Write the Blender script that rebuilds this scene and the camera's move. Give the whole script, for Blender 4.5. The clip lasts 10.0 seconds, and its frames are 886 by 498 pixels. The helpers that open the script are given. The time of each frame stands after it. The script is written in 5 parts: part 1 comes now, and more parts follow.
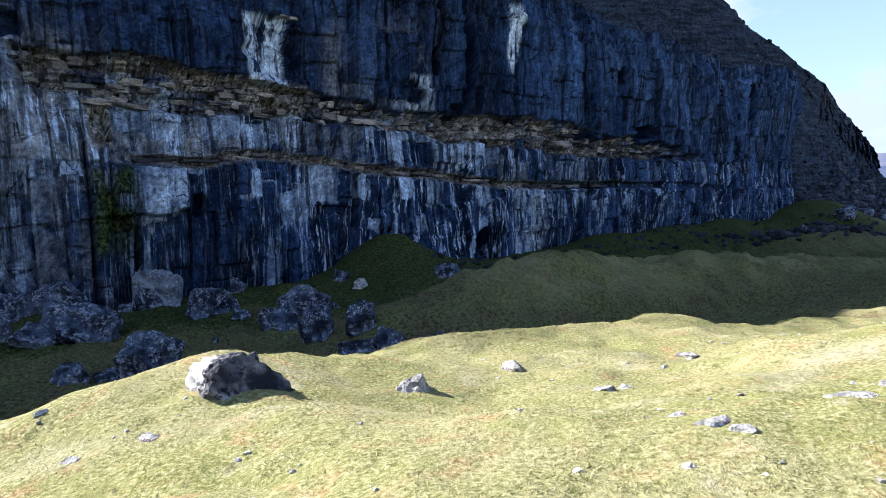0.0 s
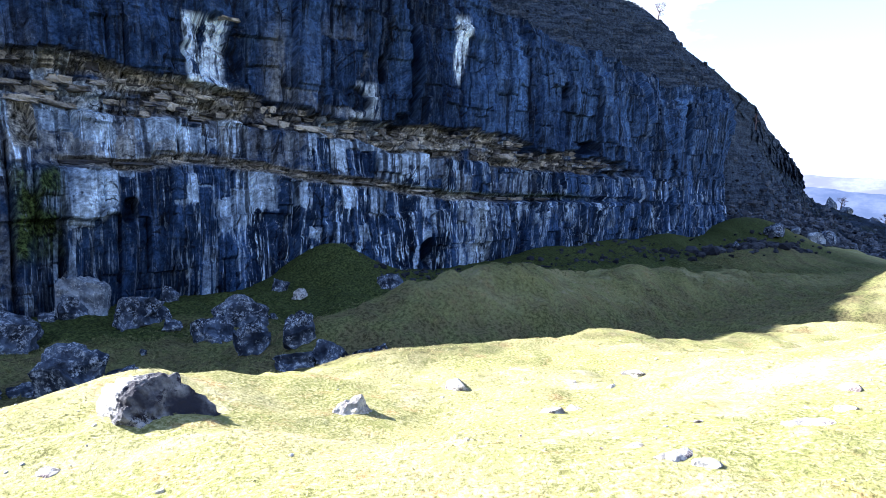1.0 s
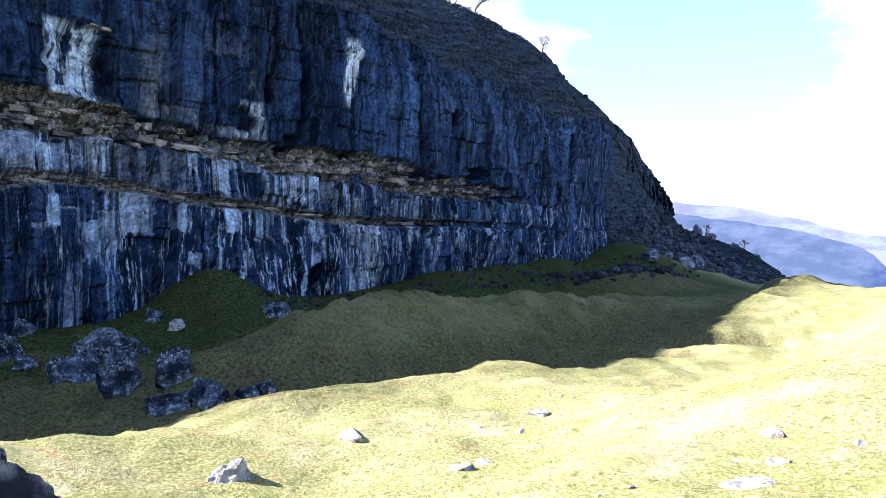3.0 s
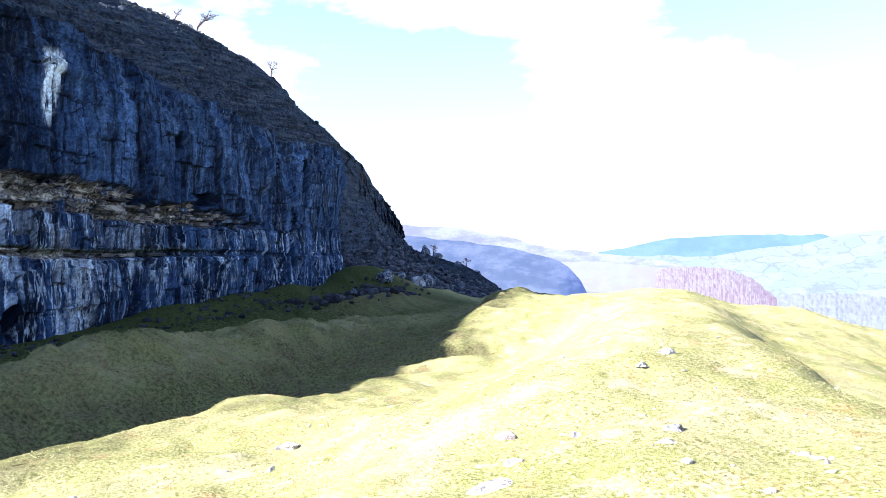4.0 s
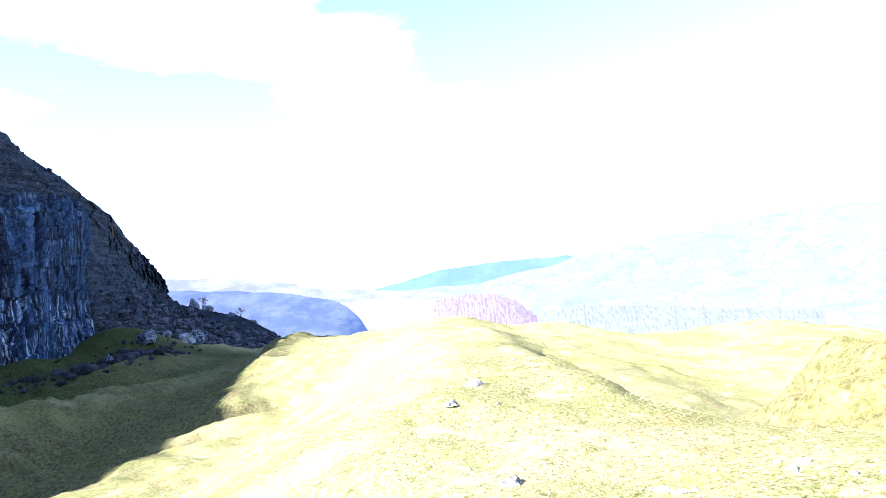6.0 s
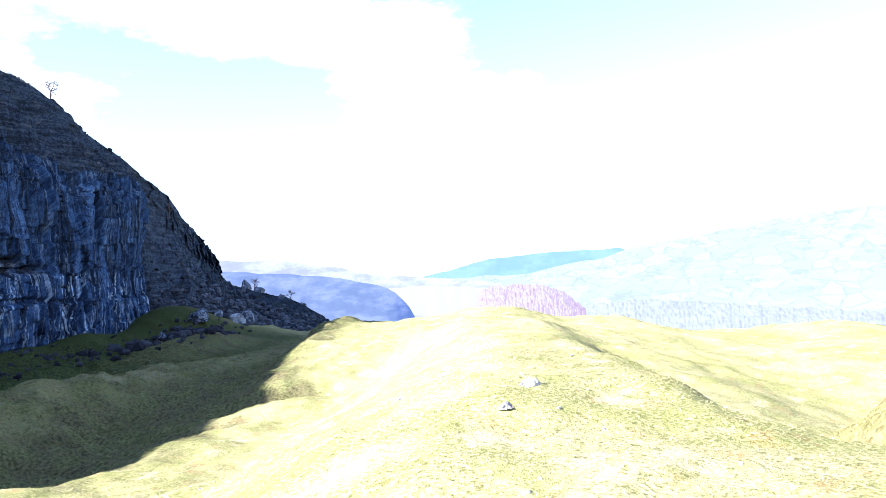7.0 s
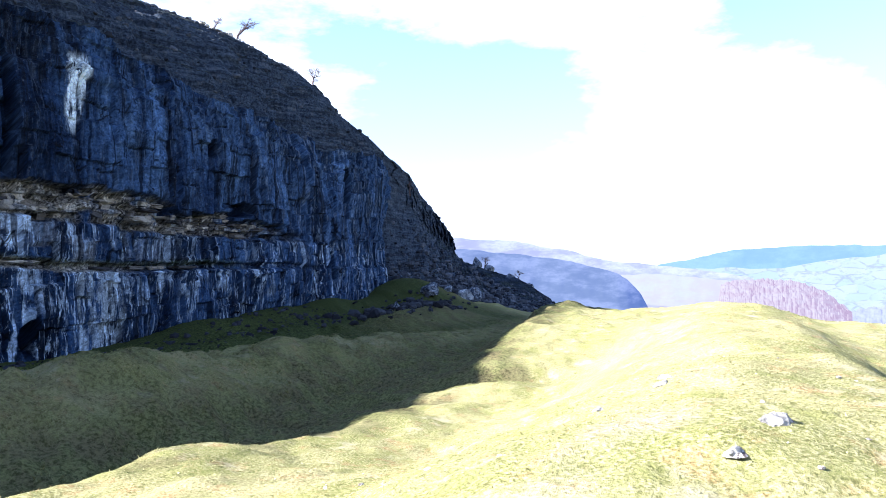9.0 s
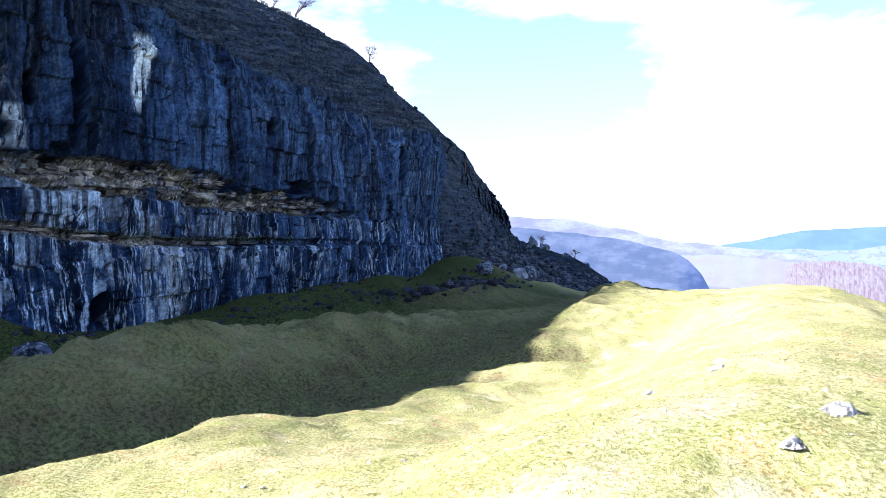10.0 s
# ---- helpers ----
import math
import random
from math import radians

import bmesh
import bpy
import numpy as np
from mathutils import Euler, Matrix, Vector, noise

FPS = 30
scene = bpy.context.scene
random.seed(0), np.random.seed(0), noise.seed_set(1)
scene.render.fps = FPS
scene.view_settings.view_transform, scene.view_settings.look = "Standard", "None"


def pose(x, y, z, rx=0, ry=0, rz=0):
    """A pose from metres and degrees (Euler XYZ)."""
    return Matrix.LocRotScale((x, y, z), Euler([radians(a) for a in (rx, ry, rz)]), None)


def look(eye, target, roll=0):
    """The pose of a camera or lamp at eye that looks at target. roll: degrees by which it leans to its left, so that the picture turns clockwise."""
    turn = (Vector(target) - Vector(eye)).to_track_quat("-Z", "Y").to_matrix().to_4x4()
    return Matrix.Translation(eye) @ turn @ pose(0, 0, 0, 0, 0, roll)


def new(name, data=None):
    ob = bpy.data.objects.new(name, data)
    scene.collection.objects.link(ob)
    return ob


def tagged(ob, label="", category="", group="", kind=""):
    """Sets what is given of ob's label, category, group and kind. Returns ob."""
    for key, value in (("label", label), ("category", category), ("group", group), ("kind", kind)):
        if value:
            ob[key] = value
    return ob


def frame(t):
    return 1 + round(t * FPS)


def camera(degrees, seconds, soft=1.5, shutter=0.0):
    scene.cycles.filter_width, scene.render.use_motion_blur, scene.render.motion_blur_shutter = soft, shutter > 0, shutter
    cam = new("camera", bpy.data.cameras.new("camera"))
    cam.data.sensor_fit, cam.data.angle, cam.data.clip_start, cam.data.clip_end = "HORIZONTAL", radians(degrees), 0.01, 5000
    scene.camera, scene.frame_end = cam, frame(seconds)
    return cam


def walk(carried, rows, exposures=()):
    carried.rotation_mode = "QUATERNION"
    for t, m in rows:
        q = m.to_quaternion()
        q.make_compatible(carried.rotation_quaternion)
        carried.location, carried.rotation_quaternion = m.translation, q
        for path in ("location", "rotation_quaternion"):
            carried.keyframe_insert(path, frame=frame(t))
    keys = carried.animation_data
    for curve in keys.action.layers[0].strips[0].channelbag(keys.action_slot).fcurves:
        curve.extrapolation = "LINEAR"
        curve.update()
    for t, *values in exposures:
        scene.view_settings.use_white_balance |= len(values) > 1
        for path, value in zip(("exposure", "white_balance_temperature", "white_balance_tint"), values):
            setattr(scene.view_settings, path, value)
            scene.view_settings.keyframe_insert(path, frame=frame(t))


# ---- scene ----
cam = camera(66.85, 10.0, soft=0.6)
PATH = [
    (0, (0.186, -0.331, 1.664), (0.1669, 1.6582, 1.4544), -1.56),
    (0.5, (0.202, -0.121, 1.647), (0.3834, 1.8586, 1.4316), -0.05),
    (1, (0.182, 0.089, 1.655), (0.3326, 2.0747, 1.4737), -0.16),
    (1.5, (0.180, 0.361, 1.653), (0.0387, 2.3515, 1.5179), -0.99),
    (2, (0.167, 0.589, 1.669), (-0.0451, 2.5739, 1.5499), 0.14),
    (2.5, (0.179, 0.811, 1.696), (0.3492, 2.8009, 1.5968), -0.12),
    (2.7, (0.196, 0.880, 1.709), (0.5016, 2.8539, 1.6007), 0.14),
    (3.8, (0.090, 0.877, 1.771), (1.0973, 2.6047, 1.7191), -0.50),
    (4, (0.109, 0.918, 1.775), (1.2850, 2.5353, 1.7327), -1.13),
    (4.5, (0.291, 1.131, 1.752), (1.7829, 2.4626, 1.7100), -2.26),
    (5, (0.510, 1.367, 1.722), (2.1388, 2.5264, 1.7086), -4.36),
    (5.5, (0.773, 1.648, 1.668), (2.4859, 2.6804, 1.6527), -8.07),
    (5.7, (0.888, 1.786, 1.652), (2.5679, 2.8720, 1.6634), -7.10),
    (6.8, (1.642, 2.473, 1.572), (3.2374, 3.6785, 1.6160), -5.14),
    (7, (1.793, 2.588, 1.558), (3.3451, 3.8497, 1.5761), -4.39),
    (7.5, (2.185, 2.871, 1.533), (3.6819, 4.1926, 1.6381), -2.15),
    (8, (2.552, 3.094, 1.518), (3.8718, 4.5902, 1.6664), -1.57),
    (8.5, (2.863, 3.268, 1.493), (4.0355, 4.8858, 1.5832), -2.12),
    (9, (3.072, 3.399, 1.482), (4.1097, 5.1090, 1.4836), -1.54),
    (9.5, (3.189, 3.449, 1.468), (4.0206, 5.2649, 1.3671), -3.59),
    (10, (3.226, 3.466, 1.462), (4.1172, 5.2556, 1.4022), -1.09),
]
EXPOSURE = [(0.0, 2.16, 5150, 13), (0.5, 2.66, 5100, 14), (1.0, 2.95, 5050, 14), (1.5, 3.02, 5000, 14), (2.0, 2.98, 5000, 14), (2.5, 2.68, 5050, 14), (4.0, 2.86, 5150, 14), (5.5, 3.08, 5050, 14), (7.0, 3.00, 5050, 14), (8.5, 2.74, 5080, 14), (10.0, 2.72, 5080, 14)]
walk(cam, [(t, look(eye, target, roll)) for t, eye, target, roll in PATH], EXPOSURE)

# ---- light: low sun from behind the cliff, hazy sky with broken white cloud ----
SUN_AZ, SUN_EL = 68.0, 32.0      # degrees left of +y, degrees above the horizon
world = bpy.data.worlds.new("sky")
scene.world = world
world.use_nodes = True
wn, wl = world.node_tree.nodes, world.node_tree.links
wn.clear()
sky = wn.new("ShaderNodeTexSky")
sky.sky_type, sky.sun_disc = "NISHITA", False
sky.sun_elevation, sky.sun_rotation = radians(SUN_EL), radians(-SUN_AZ)
sky.air_density, sky.dust_density, sky.ozone_density = 1.0, 0.6, 1.0
coords = wn.new("ShaderNodeTexCoord")
flat = wn.new("ShaderNodeMapping")
flat.inputs["Scale"].default_value = (1.0, 1.0, 2.6)
cloud = wn.new("ShaderNodeTexNoise")
cloud.inputs["Scale"].default_value, cloud.inputs["Detail"].default_value, cloud.inputs["Roughness"].default_value = 5.0, 9, 0.62
cloud_ramp = wn.new("ShaderNodeValToRGB")
cloud_ramp.color_ramp.elements[0].position, cloud_ramp.color_ramp.elements[1].position = 0.36, 0.66
cloud_mix = wn.new("ShaderNodeMix")
cloud_mix.data_type = "RGBA"
cloud_mix.inputs["B"].default_value = (4.2, 4.25, 4.35, 1)
back = wn.new("ShaderNodeBackground")
back.inputs["Strength"].default_value = 0.05
world_out = wn.new("ShaderNodeOutputWorld")
wl.new(coords.outputs["Generated"], flat.inputs["Vector"])
wl.new(flat.outputs["Vector"], cloud.inputs["Vector"])

split_dir = wn.new("ShaderNodeSeparateXYZ")      # cloud banks lie low over the far hills, clear blue overhead
wl.new(coords.outputs["Generated"], split_dir.inputs["Vector"])
low = wn.new("ShaderNodeMapRange")
low.interpolation_type = "SMOOTHSTEP"
for key, value in (("From Min", 0.18), ("From Max", 0.62), ("To Min", 0.30), ("To Max", -0.14)):
    low.inputs[key].default_value = value
wl.new(split_dir.outputs["Z"], low.inputs["Value"])
bank = wn.new("ShaderNodeMath")
bank.operation = "ADD"
puff = wn.new("ShaderNodeMath")
puff.operation = "MULTIPLY_ADD"
puff.inputs[1].default_value, puff.inputs[2].default_value = 1.9, -0.45
wl.new(cloud.outputs["Fac"], puff.inputs[0])
wl.new(puff.outputs[0], bank.inputs[0])
wl.new(low.outputs["Result"], bank.inputs[1])
gaps = bank.outputs[0]
for bearing, rise_deg, reach, thin_by in ((27.0, 12.0, 0.990, -0.42), (33.5, 11.6, 0.990, -0.42), (39.0, 11.8, 0.991, -0.42), (65, 25, 0.968, -0.75), (74, 20, 0.964, -0.75), (85, 17, 0.958, -0.75)):      # breaks in the cloud bank
    dot = wn.new("ShaderNodeVectorMath")
    dot.operation = "DOT_PRODUCT"
    dot.inputs[1].default_value = (math.sin(radians(bearing)) * math.cos(radians(rise_deg)), math.cos(radians(bearing)) * math.cos(radians(rise_deg)), math.sin(radians(rise_deg)))
    wl.new(coords.outputs["Generated"], dot.inputs[0])
    fade_gap = wn.new("ShaderNodeMapRange")
    fade_gap.interpolation_type = "SMOOTHSTEP"
    for key, value in (("From Min", reach), ("From Max", 1.0), ("To Min", 0.0), ("To Max", thin_by)):
        fade_gap.inputs[key].default_value = value
    wl.new(dot.outputs["Value"], fade_gap.inputs["Value"])
    less = wn.new("ShaderNodeMath")
    less.operation = "ADD"
    wl.new(gaps, less.inputs[0])
    wl.new(fade_gap.outputs["Result"], less.inputs[1])
    gaps = less.outputs[0]
wl.new(gaps, cloud_ramp.inputs["Fac"])
veil = wn.new("ShaderNodeMapRange")      # thin bright haze low down
for key, value in (("From Min", 0.1), ("From Max", 0.6), ("To Min", 0.45), ("To Max", 0.0)):
    veil.inputs[key].default_value = value
wl.new(split_dir.outputs["Z"], veil.inputs["Value"])
most = wn.new("ShaderNodeMath")
most.operation = "MAXIMUM"
wl.new(cloud_ramp.outputs["Color"], most.inputs[0])
wl.new(veil.outputs["Result"], most.inputs[1])
wl.new(most.outputs[0], cloud_mix.inputs["Factor"])
wl.new(sky.outputs["Color"], cloud_mix.inputs["A"])
wl.new(cloud_mix.outputs["Result"], back.inputs["Color"])
wl.new(back.outputs["Background"], world_out.inputs["Surface"])

sun_data = bpy.data.lights.new("sun", "SUN")
sun_data.energy, sun_data.angle, sun_data.color = 5.0, radians(0.53), (1.0, 0.84, 0.62)
sun = new("sun", sun_data)
az, el = radians(SUN_AZ), radians(SUN_EL)
sun.matrix_world = look((-60, 30, 60), (-60 + math.sin(az) * math.cos(el), 30 - math.cos(az) * math.cos(el), 60 - math.sin(el)))


# ---- noise on arrays ----
def lattice(ix, iy, iz, seed):
    h = (ix * 374761393 + iy * 668265263 + iz * 2147483647 + seed * 1274126177) & 0xFFFFFFFF
    h = ((h ^ (h >> 13)) * 1274126177) & 0xFFFFFFFF
    h = ((h ^ (h >> 16)) * 2246822519) & 0xFFFFFFFF
    return ((h ^ (h >> 15)) & 0xFFFFFF) / float(0xFFFFFF)


def noise2(x, y, seed=0):
    """Smooth noise from -1 to 1."""
    x, y = np.broadcast_arrays(np.asarray(x, float), np.asarray(y, float))
    ix, iy = np.floor(x).astype(np.int64), np.floor(y).astype(np.int64)
    fx, fy = x - ix, y - iy
    fx, fy = fx * fx * fx * (fx * (fx * 6 - 15) + 10), fy * fy * fy * (fy * (fy * 6 - 15) + 10)
    zero = np.zeros_like(ix)
    a, b = lattice(ix, iy, zero, seed), lattice(ix + 1, iy, zero, seed)
    c, d = lattice(ix, iy + 1, zero, seed), lattice(ix + 1, iy + 1, zero, seed)
    return 2 * ((a * (1 - fx) + b * fx) * (1 - fy) + (c * (1 - fx) + d * fx) * fy) - 1


def fbm(x, y, seed=0, octaves=4, gain=0.5):
    total, amp = 0, 1.0
    for n in range(octaves):
        total = total + amp * noise2(x * 2.03 ** n + 17.3 * n, y * 2.03 ** n - 9.1 * n, seed + n)
        amp *= gain
    return total


def step(a, b, x):
    """Smooth step from 0 at a to 1 at b."""
    t = np.clip((np.asarray(x, float) - a) / (b - a), 0, 1)
    return t * t * (3 - 2 * t)


def bump(x, centre, half, soft):
    """1 within half of the centre, fading to 0 over soft."""
    return 1 - step(half, half + soft, np.abs(np.asarray(x, float) - centre))


# ---- the plan: s runs along the foot of the cliff, b out from it towards the grass ridge ----
CLIFF_AT, ALONG, OUT = (-17.0, 34.0), (0.807, 0.591), (0.591, -0.807)


def to_sb(x, y):
    dx, dy = x - CLIFF_AT[0], y - CLIFF_AT[1]
    return dx * ALONG[0] + dy * ALONG[1], dx * OUT[0] + dy * OUT[1]


def to_xy(s, b):
    return CLIFF_AT[0] + s * ALONG[0] + b * OUT[0], CLIFF_AT[1] + s * ALONG[1] + b * OUT[1]


def hummock(x, y, cx, cy, along, across, turn, height):
    c, q = math.cos(radians(turn)), math.sin(radians(turn))
    u, v = (x - cx) * c + (y - cy) * q, -(x - cx) * q + (y - cy) * c
    return height * np.exp(-(u / along) ** 2 - (v / across) ** 2)


EDGE_S = [-30, -9, -6, -4.2, -3.2, -2, -1.2, 0, 1.1, 2.2, 4.5, 6.8, 8.7, 11.3, 14, 18, 22, 26, 30, 36, 42, 47, 62]
EDGE_Z = [-1.9, -1.1, -0.55, -0.30, -0.44, -0.70, -0.84, -0.82, -0.95, -1.24, -1.46, -1.74, -2.15, -2.55, -2.66, -2.8, -3.2, -2.85, -2.35, -2.2, -2.7, -3.5, -4.4]


def ground_z(x, y):
    """Height of the one sheet of ground."""
    x, y = np.asarray(x, float), np.asarray(y, float)
    s, b = to_sb(x, y)
    # quarry floor, and the sunlit ridge whose steep edge faces the cliff
    floor_z = -4.2 + np.interp(s, [5, 15, 24, 45, 70], [0, -0.1, -0.45, -1.1, -1.4]) * step(5, 14, b) + 0.35 * step(8, 20, b) * step(12, 4, s)
    edge = np.interp(s, EDGE_S, EDGE_Z)
    top = np.interp(s, [-30, -6, 3, 10, 25, 42, 62], [0.12, 0.1, 0.13, -0.25, -1.4, -2.2, -3.8])
    high_b = np.interp(s, [-6, -3.5, -1, 12, 22, 30, 36, 47], [30.2, 29.8, 28.8, 28.4, 28.6, 27.6, 26.8, 27.2])
    low_b = np.interp(s, [0, 8, 16, 30, 50], [20.8, 21.8, 23.2, 22.6, 21.0])
    rise_b = np.clip((b + 0.25 * noise2(s / 2.3, 4, 24) - low_b) / (high_b - low_b), 0, 1)
    z = floor_z + (edge - floor_z) * (0.62 * rise_b ** 1.35 + 0.38 * step(0, 1, rise_b)) + (top - edge) * step(0.26, 0.94, (b - high_b) / (37.6 - high_b))
    z = z + 0.09 * fbm(s / 2.4, b / 2.0, 25, 3) * bump(b, 30.5, 2.5, 2.5)
    z = z - (top + 3.1) * (0.6 * step(38.0, 41.5, b) + 0.4 * step(41, 47, b)) * step(-1, 7, s) - 0.8 * step(40, 50, b) * step(0, -6, s)
    z = z - 0.3 * np.exp(-((s + 2.7) / 1.8) ** 2 - ((b - 32.4) / 1.3) ** 2) - 0.24 * np.exp(-((s - 1.0) / 1.6) ** 2 - ((b - 32.8) / 1.2) ** 2)      # trodden hollows
    # gullies that cut into the far edge of the ridge
    z = z - 0.5 * np.exp(-((s - 21.5 - 0.5 * (b - 28)) / 1.5) ** 2) * bump(b, 29.5, 2.2, 3.0) - 0.35 * np.exp(-((s - 16.5 - 0.4 * (b - 28)) / 1.0) ** 2) * bump(b, 29.2, 1.2, 2.0)
    # long grassed spoil bank in the shade, a second behind it, talus below the cliff
    bank = np.interp(s, [2, 5.5, 9, 12.6, 15, 17.5, 21.4, 26, 33, 40, 48], [-4.0, -2.9, -1.85, -1.62, -1.78, -2.2, -2.32, -2.85, -3.35, -4.2, -5.4])
    z = z + np.clip(bank - floor_z, 0, None) * np.exp(-np.abs((b - 18.2 - 0.5 * noise2(s / 6, 2, 23)) / 3.1) ** 2.1)
    z = z + 1.7 * np.exp(-((s - 53) / 10) ** 2 - ((b - 12) / 2.7) ** 2) + 1.0 * np.exp(-((s - 46) / 6) ** 2 - ((b - 25.5) / 2.5) ** 2)
    z = z + hummock(x, y, *to_xy(15.5, 1.6), 3.2, 3.6, 36, 2.5) + hummock(x, y, *to_xy(37, 1.0), 4, 2.2, 36, 1.0)
    z = z + hummock(x, y, *to_xy(46, 1.0), 5, 2.8, 36, 1.1) + hummock(x, y, *to_xy(54, 1.5), 4, 2.5, 36, 1.2) + hummock(x, y, *to_xy(68, 3), 6, 4.5, 36, 2.6) - 0.6 * np.exp(-((s - 55) / 5) ** 2 - ((b - 7.2) / 1.6) ** 2)
    # dips and swells of the ridge's far end
    z = z + hummock(x, y, *to_xy(52, 41.5), 9, 4.5, 36, -1.35) + hummock(x, y, *to_xy(31, 50), 6, 4, 36, -0.6) + hummock(x, y, *to_xy(34.5, 44.2), 4, 2.2, 36, 0.4)
    # mound beside the ridge
    z = z + hummock(x, y, *to_xy(13, 45.5), 8, 4.5, 36, -0.7)
    from_mound = np.hypot(x - 13.0, y - 0.8) + 0.3 * fbm(x / 1.1, y / 1.1, 29, 3)
    z = z + 2.35 * (1 - step(1.2, 4.6, from_mound))
    # fall to the valley
    r = np.hypot(x, y)
    drop = 0.24 * np.clip(b - 54, 0, None) + 0.13 * np.clip(s - 52, 0, None) * step(10, 30, b) + 0.18 * np.clip(s - 32, 0, None) * step(41, 49, b) + 0.21 * np.clip(s - 75, 0, None)
    z = z - 420 * (1 - np.exp(-drop / 420))
    z = z + 0.16 * fbm(x / 4.5, y / 4.5, 3, 3) * step(1, 8, r) + (0.05 * fbm(x / 0.9, y / 0.9, 9, 3) + 0.022 * fbm(x / 0.22, y / 0.22, 15, 2)) * (1 - step(60, 90, r))
    z = z + (0.15 * fbm(x / 0.75, y / 0.95, 19, 3) + 0.2 * fbm(x / 2.2, y / 2.8, 27, 3)) * step(29, 24, b) * step(1, 4, b)
    z = z + 0.055 * fbm(x / 1.5, y / 1.9, 28, 2) * step(31, 33, b) * step(2, 4, r) * (1 - step(60, 90, r))
    z = z + 8 * fbm(x / 260, y / 260, 21, 4) * step(300, 900, r)
    return z


def height(x, y):
    return float(ground_z(np.array([x]), np.array([y]))[0])


# ---- materials ----
def material(name):
    m = bpy.data.materials.new(name)
    m.use_nodes = True
    nodes, links = m.node_tree.nodes, m.node_tree.links
    return m, nodes, links, nodes["Principled BSDF"]


def add(nodes, kind, **values):
    n = nodes.new(kind)
    for key, value in values.items():
        n.inputs[key.replace("_", " ")].default_value = value
    return n


def mixed(nodes, links, factor, a, b):
    """A colour mix; factor, a and b are sockets or values."""
    n = nodes.new("ShaderNodeMix")
    n.data_type = "RGBA"
    for socket, value in ((n.inputs["Factor"], factor), (n.inputs["A"], a), (n.inputs["B"], b)):
        if isinstance(value, bpy.types.NodeSocket):
            links.new(value, socket)
        else:
            socket.default_value = value
    return n.outputs["Result"]


def ramp(nodes, links, factor, low, high):
    n = nodes.new("ShaderNodeMapRange")
    n.inputs["From Min"].default_value, n.inputs["From Max"].default_value = low, high
    n.interpolation_type = "SMOOTHSTEP"
    links.new(factor, n.inputs["Value"])
    return n.outputs["Result"]


def noise_at(nodes, links, vector, scale, detail=4, rough=0.55, stretch=(1, 1, 1)):
    m = nodes.new("ShaderNodeMapping")
    m.inputs["Scale"].default_value = stretch
    links.new(vector, m.inputs["Vector"])
    n = add(nodes, "ShaderNodeTexNoise", Scale=scale, Detail=detail, Roughness=rough)
    links.new(m.outputs["Vector"], n.inputs["Vector"])
    return n.outputs["Fac"]


def bumped(nodes, links, bsdf, height_socket, strength, distance):
    n = add(nodes, "ShaderNodeBump", Strength=strength, Distance=distance)
    links.new(height_socket, n.inputs["Height"])
    links.new(n.outputs["Normal"], bsdf.inputs["Normal"])


def times_two(nodes, links, socket, value):
    n = nodes.new("ShaderNodeMath")
    n.operation = "MULTIPLY"
    links.new(socket, n.inputs[0])
    if isinstance(value, bpy.types.NodeSocket):
        links.new(value, n.inputs[1])
    else:
        n.inputs[1].default_value = value
    return n.outputs[0]


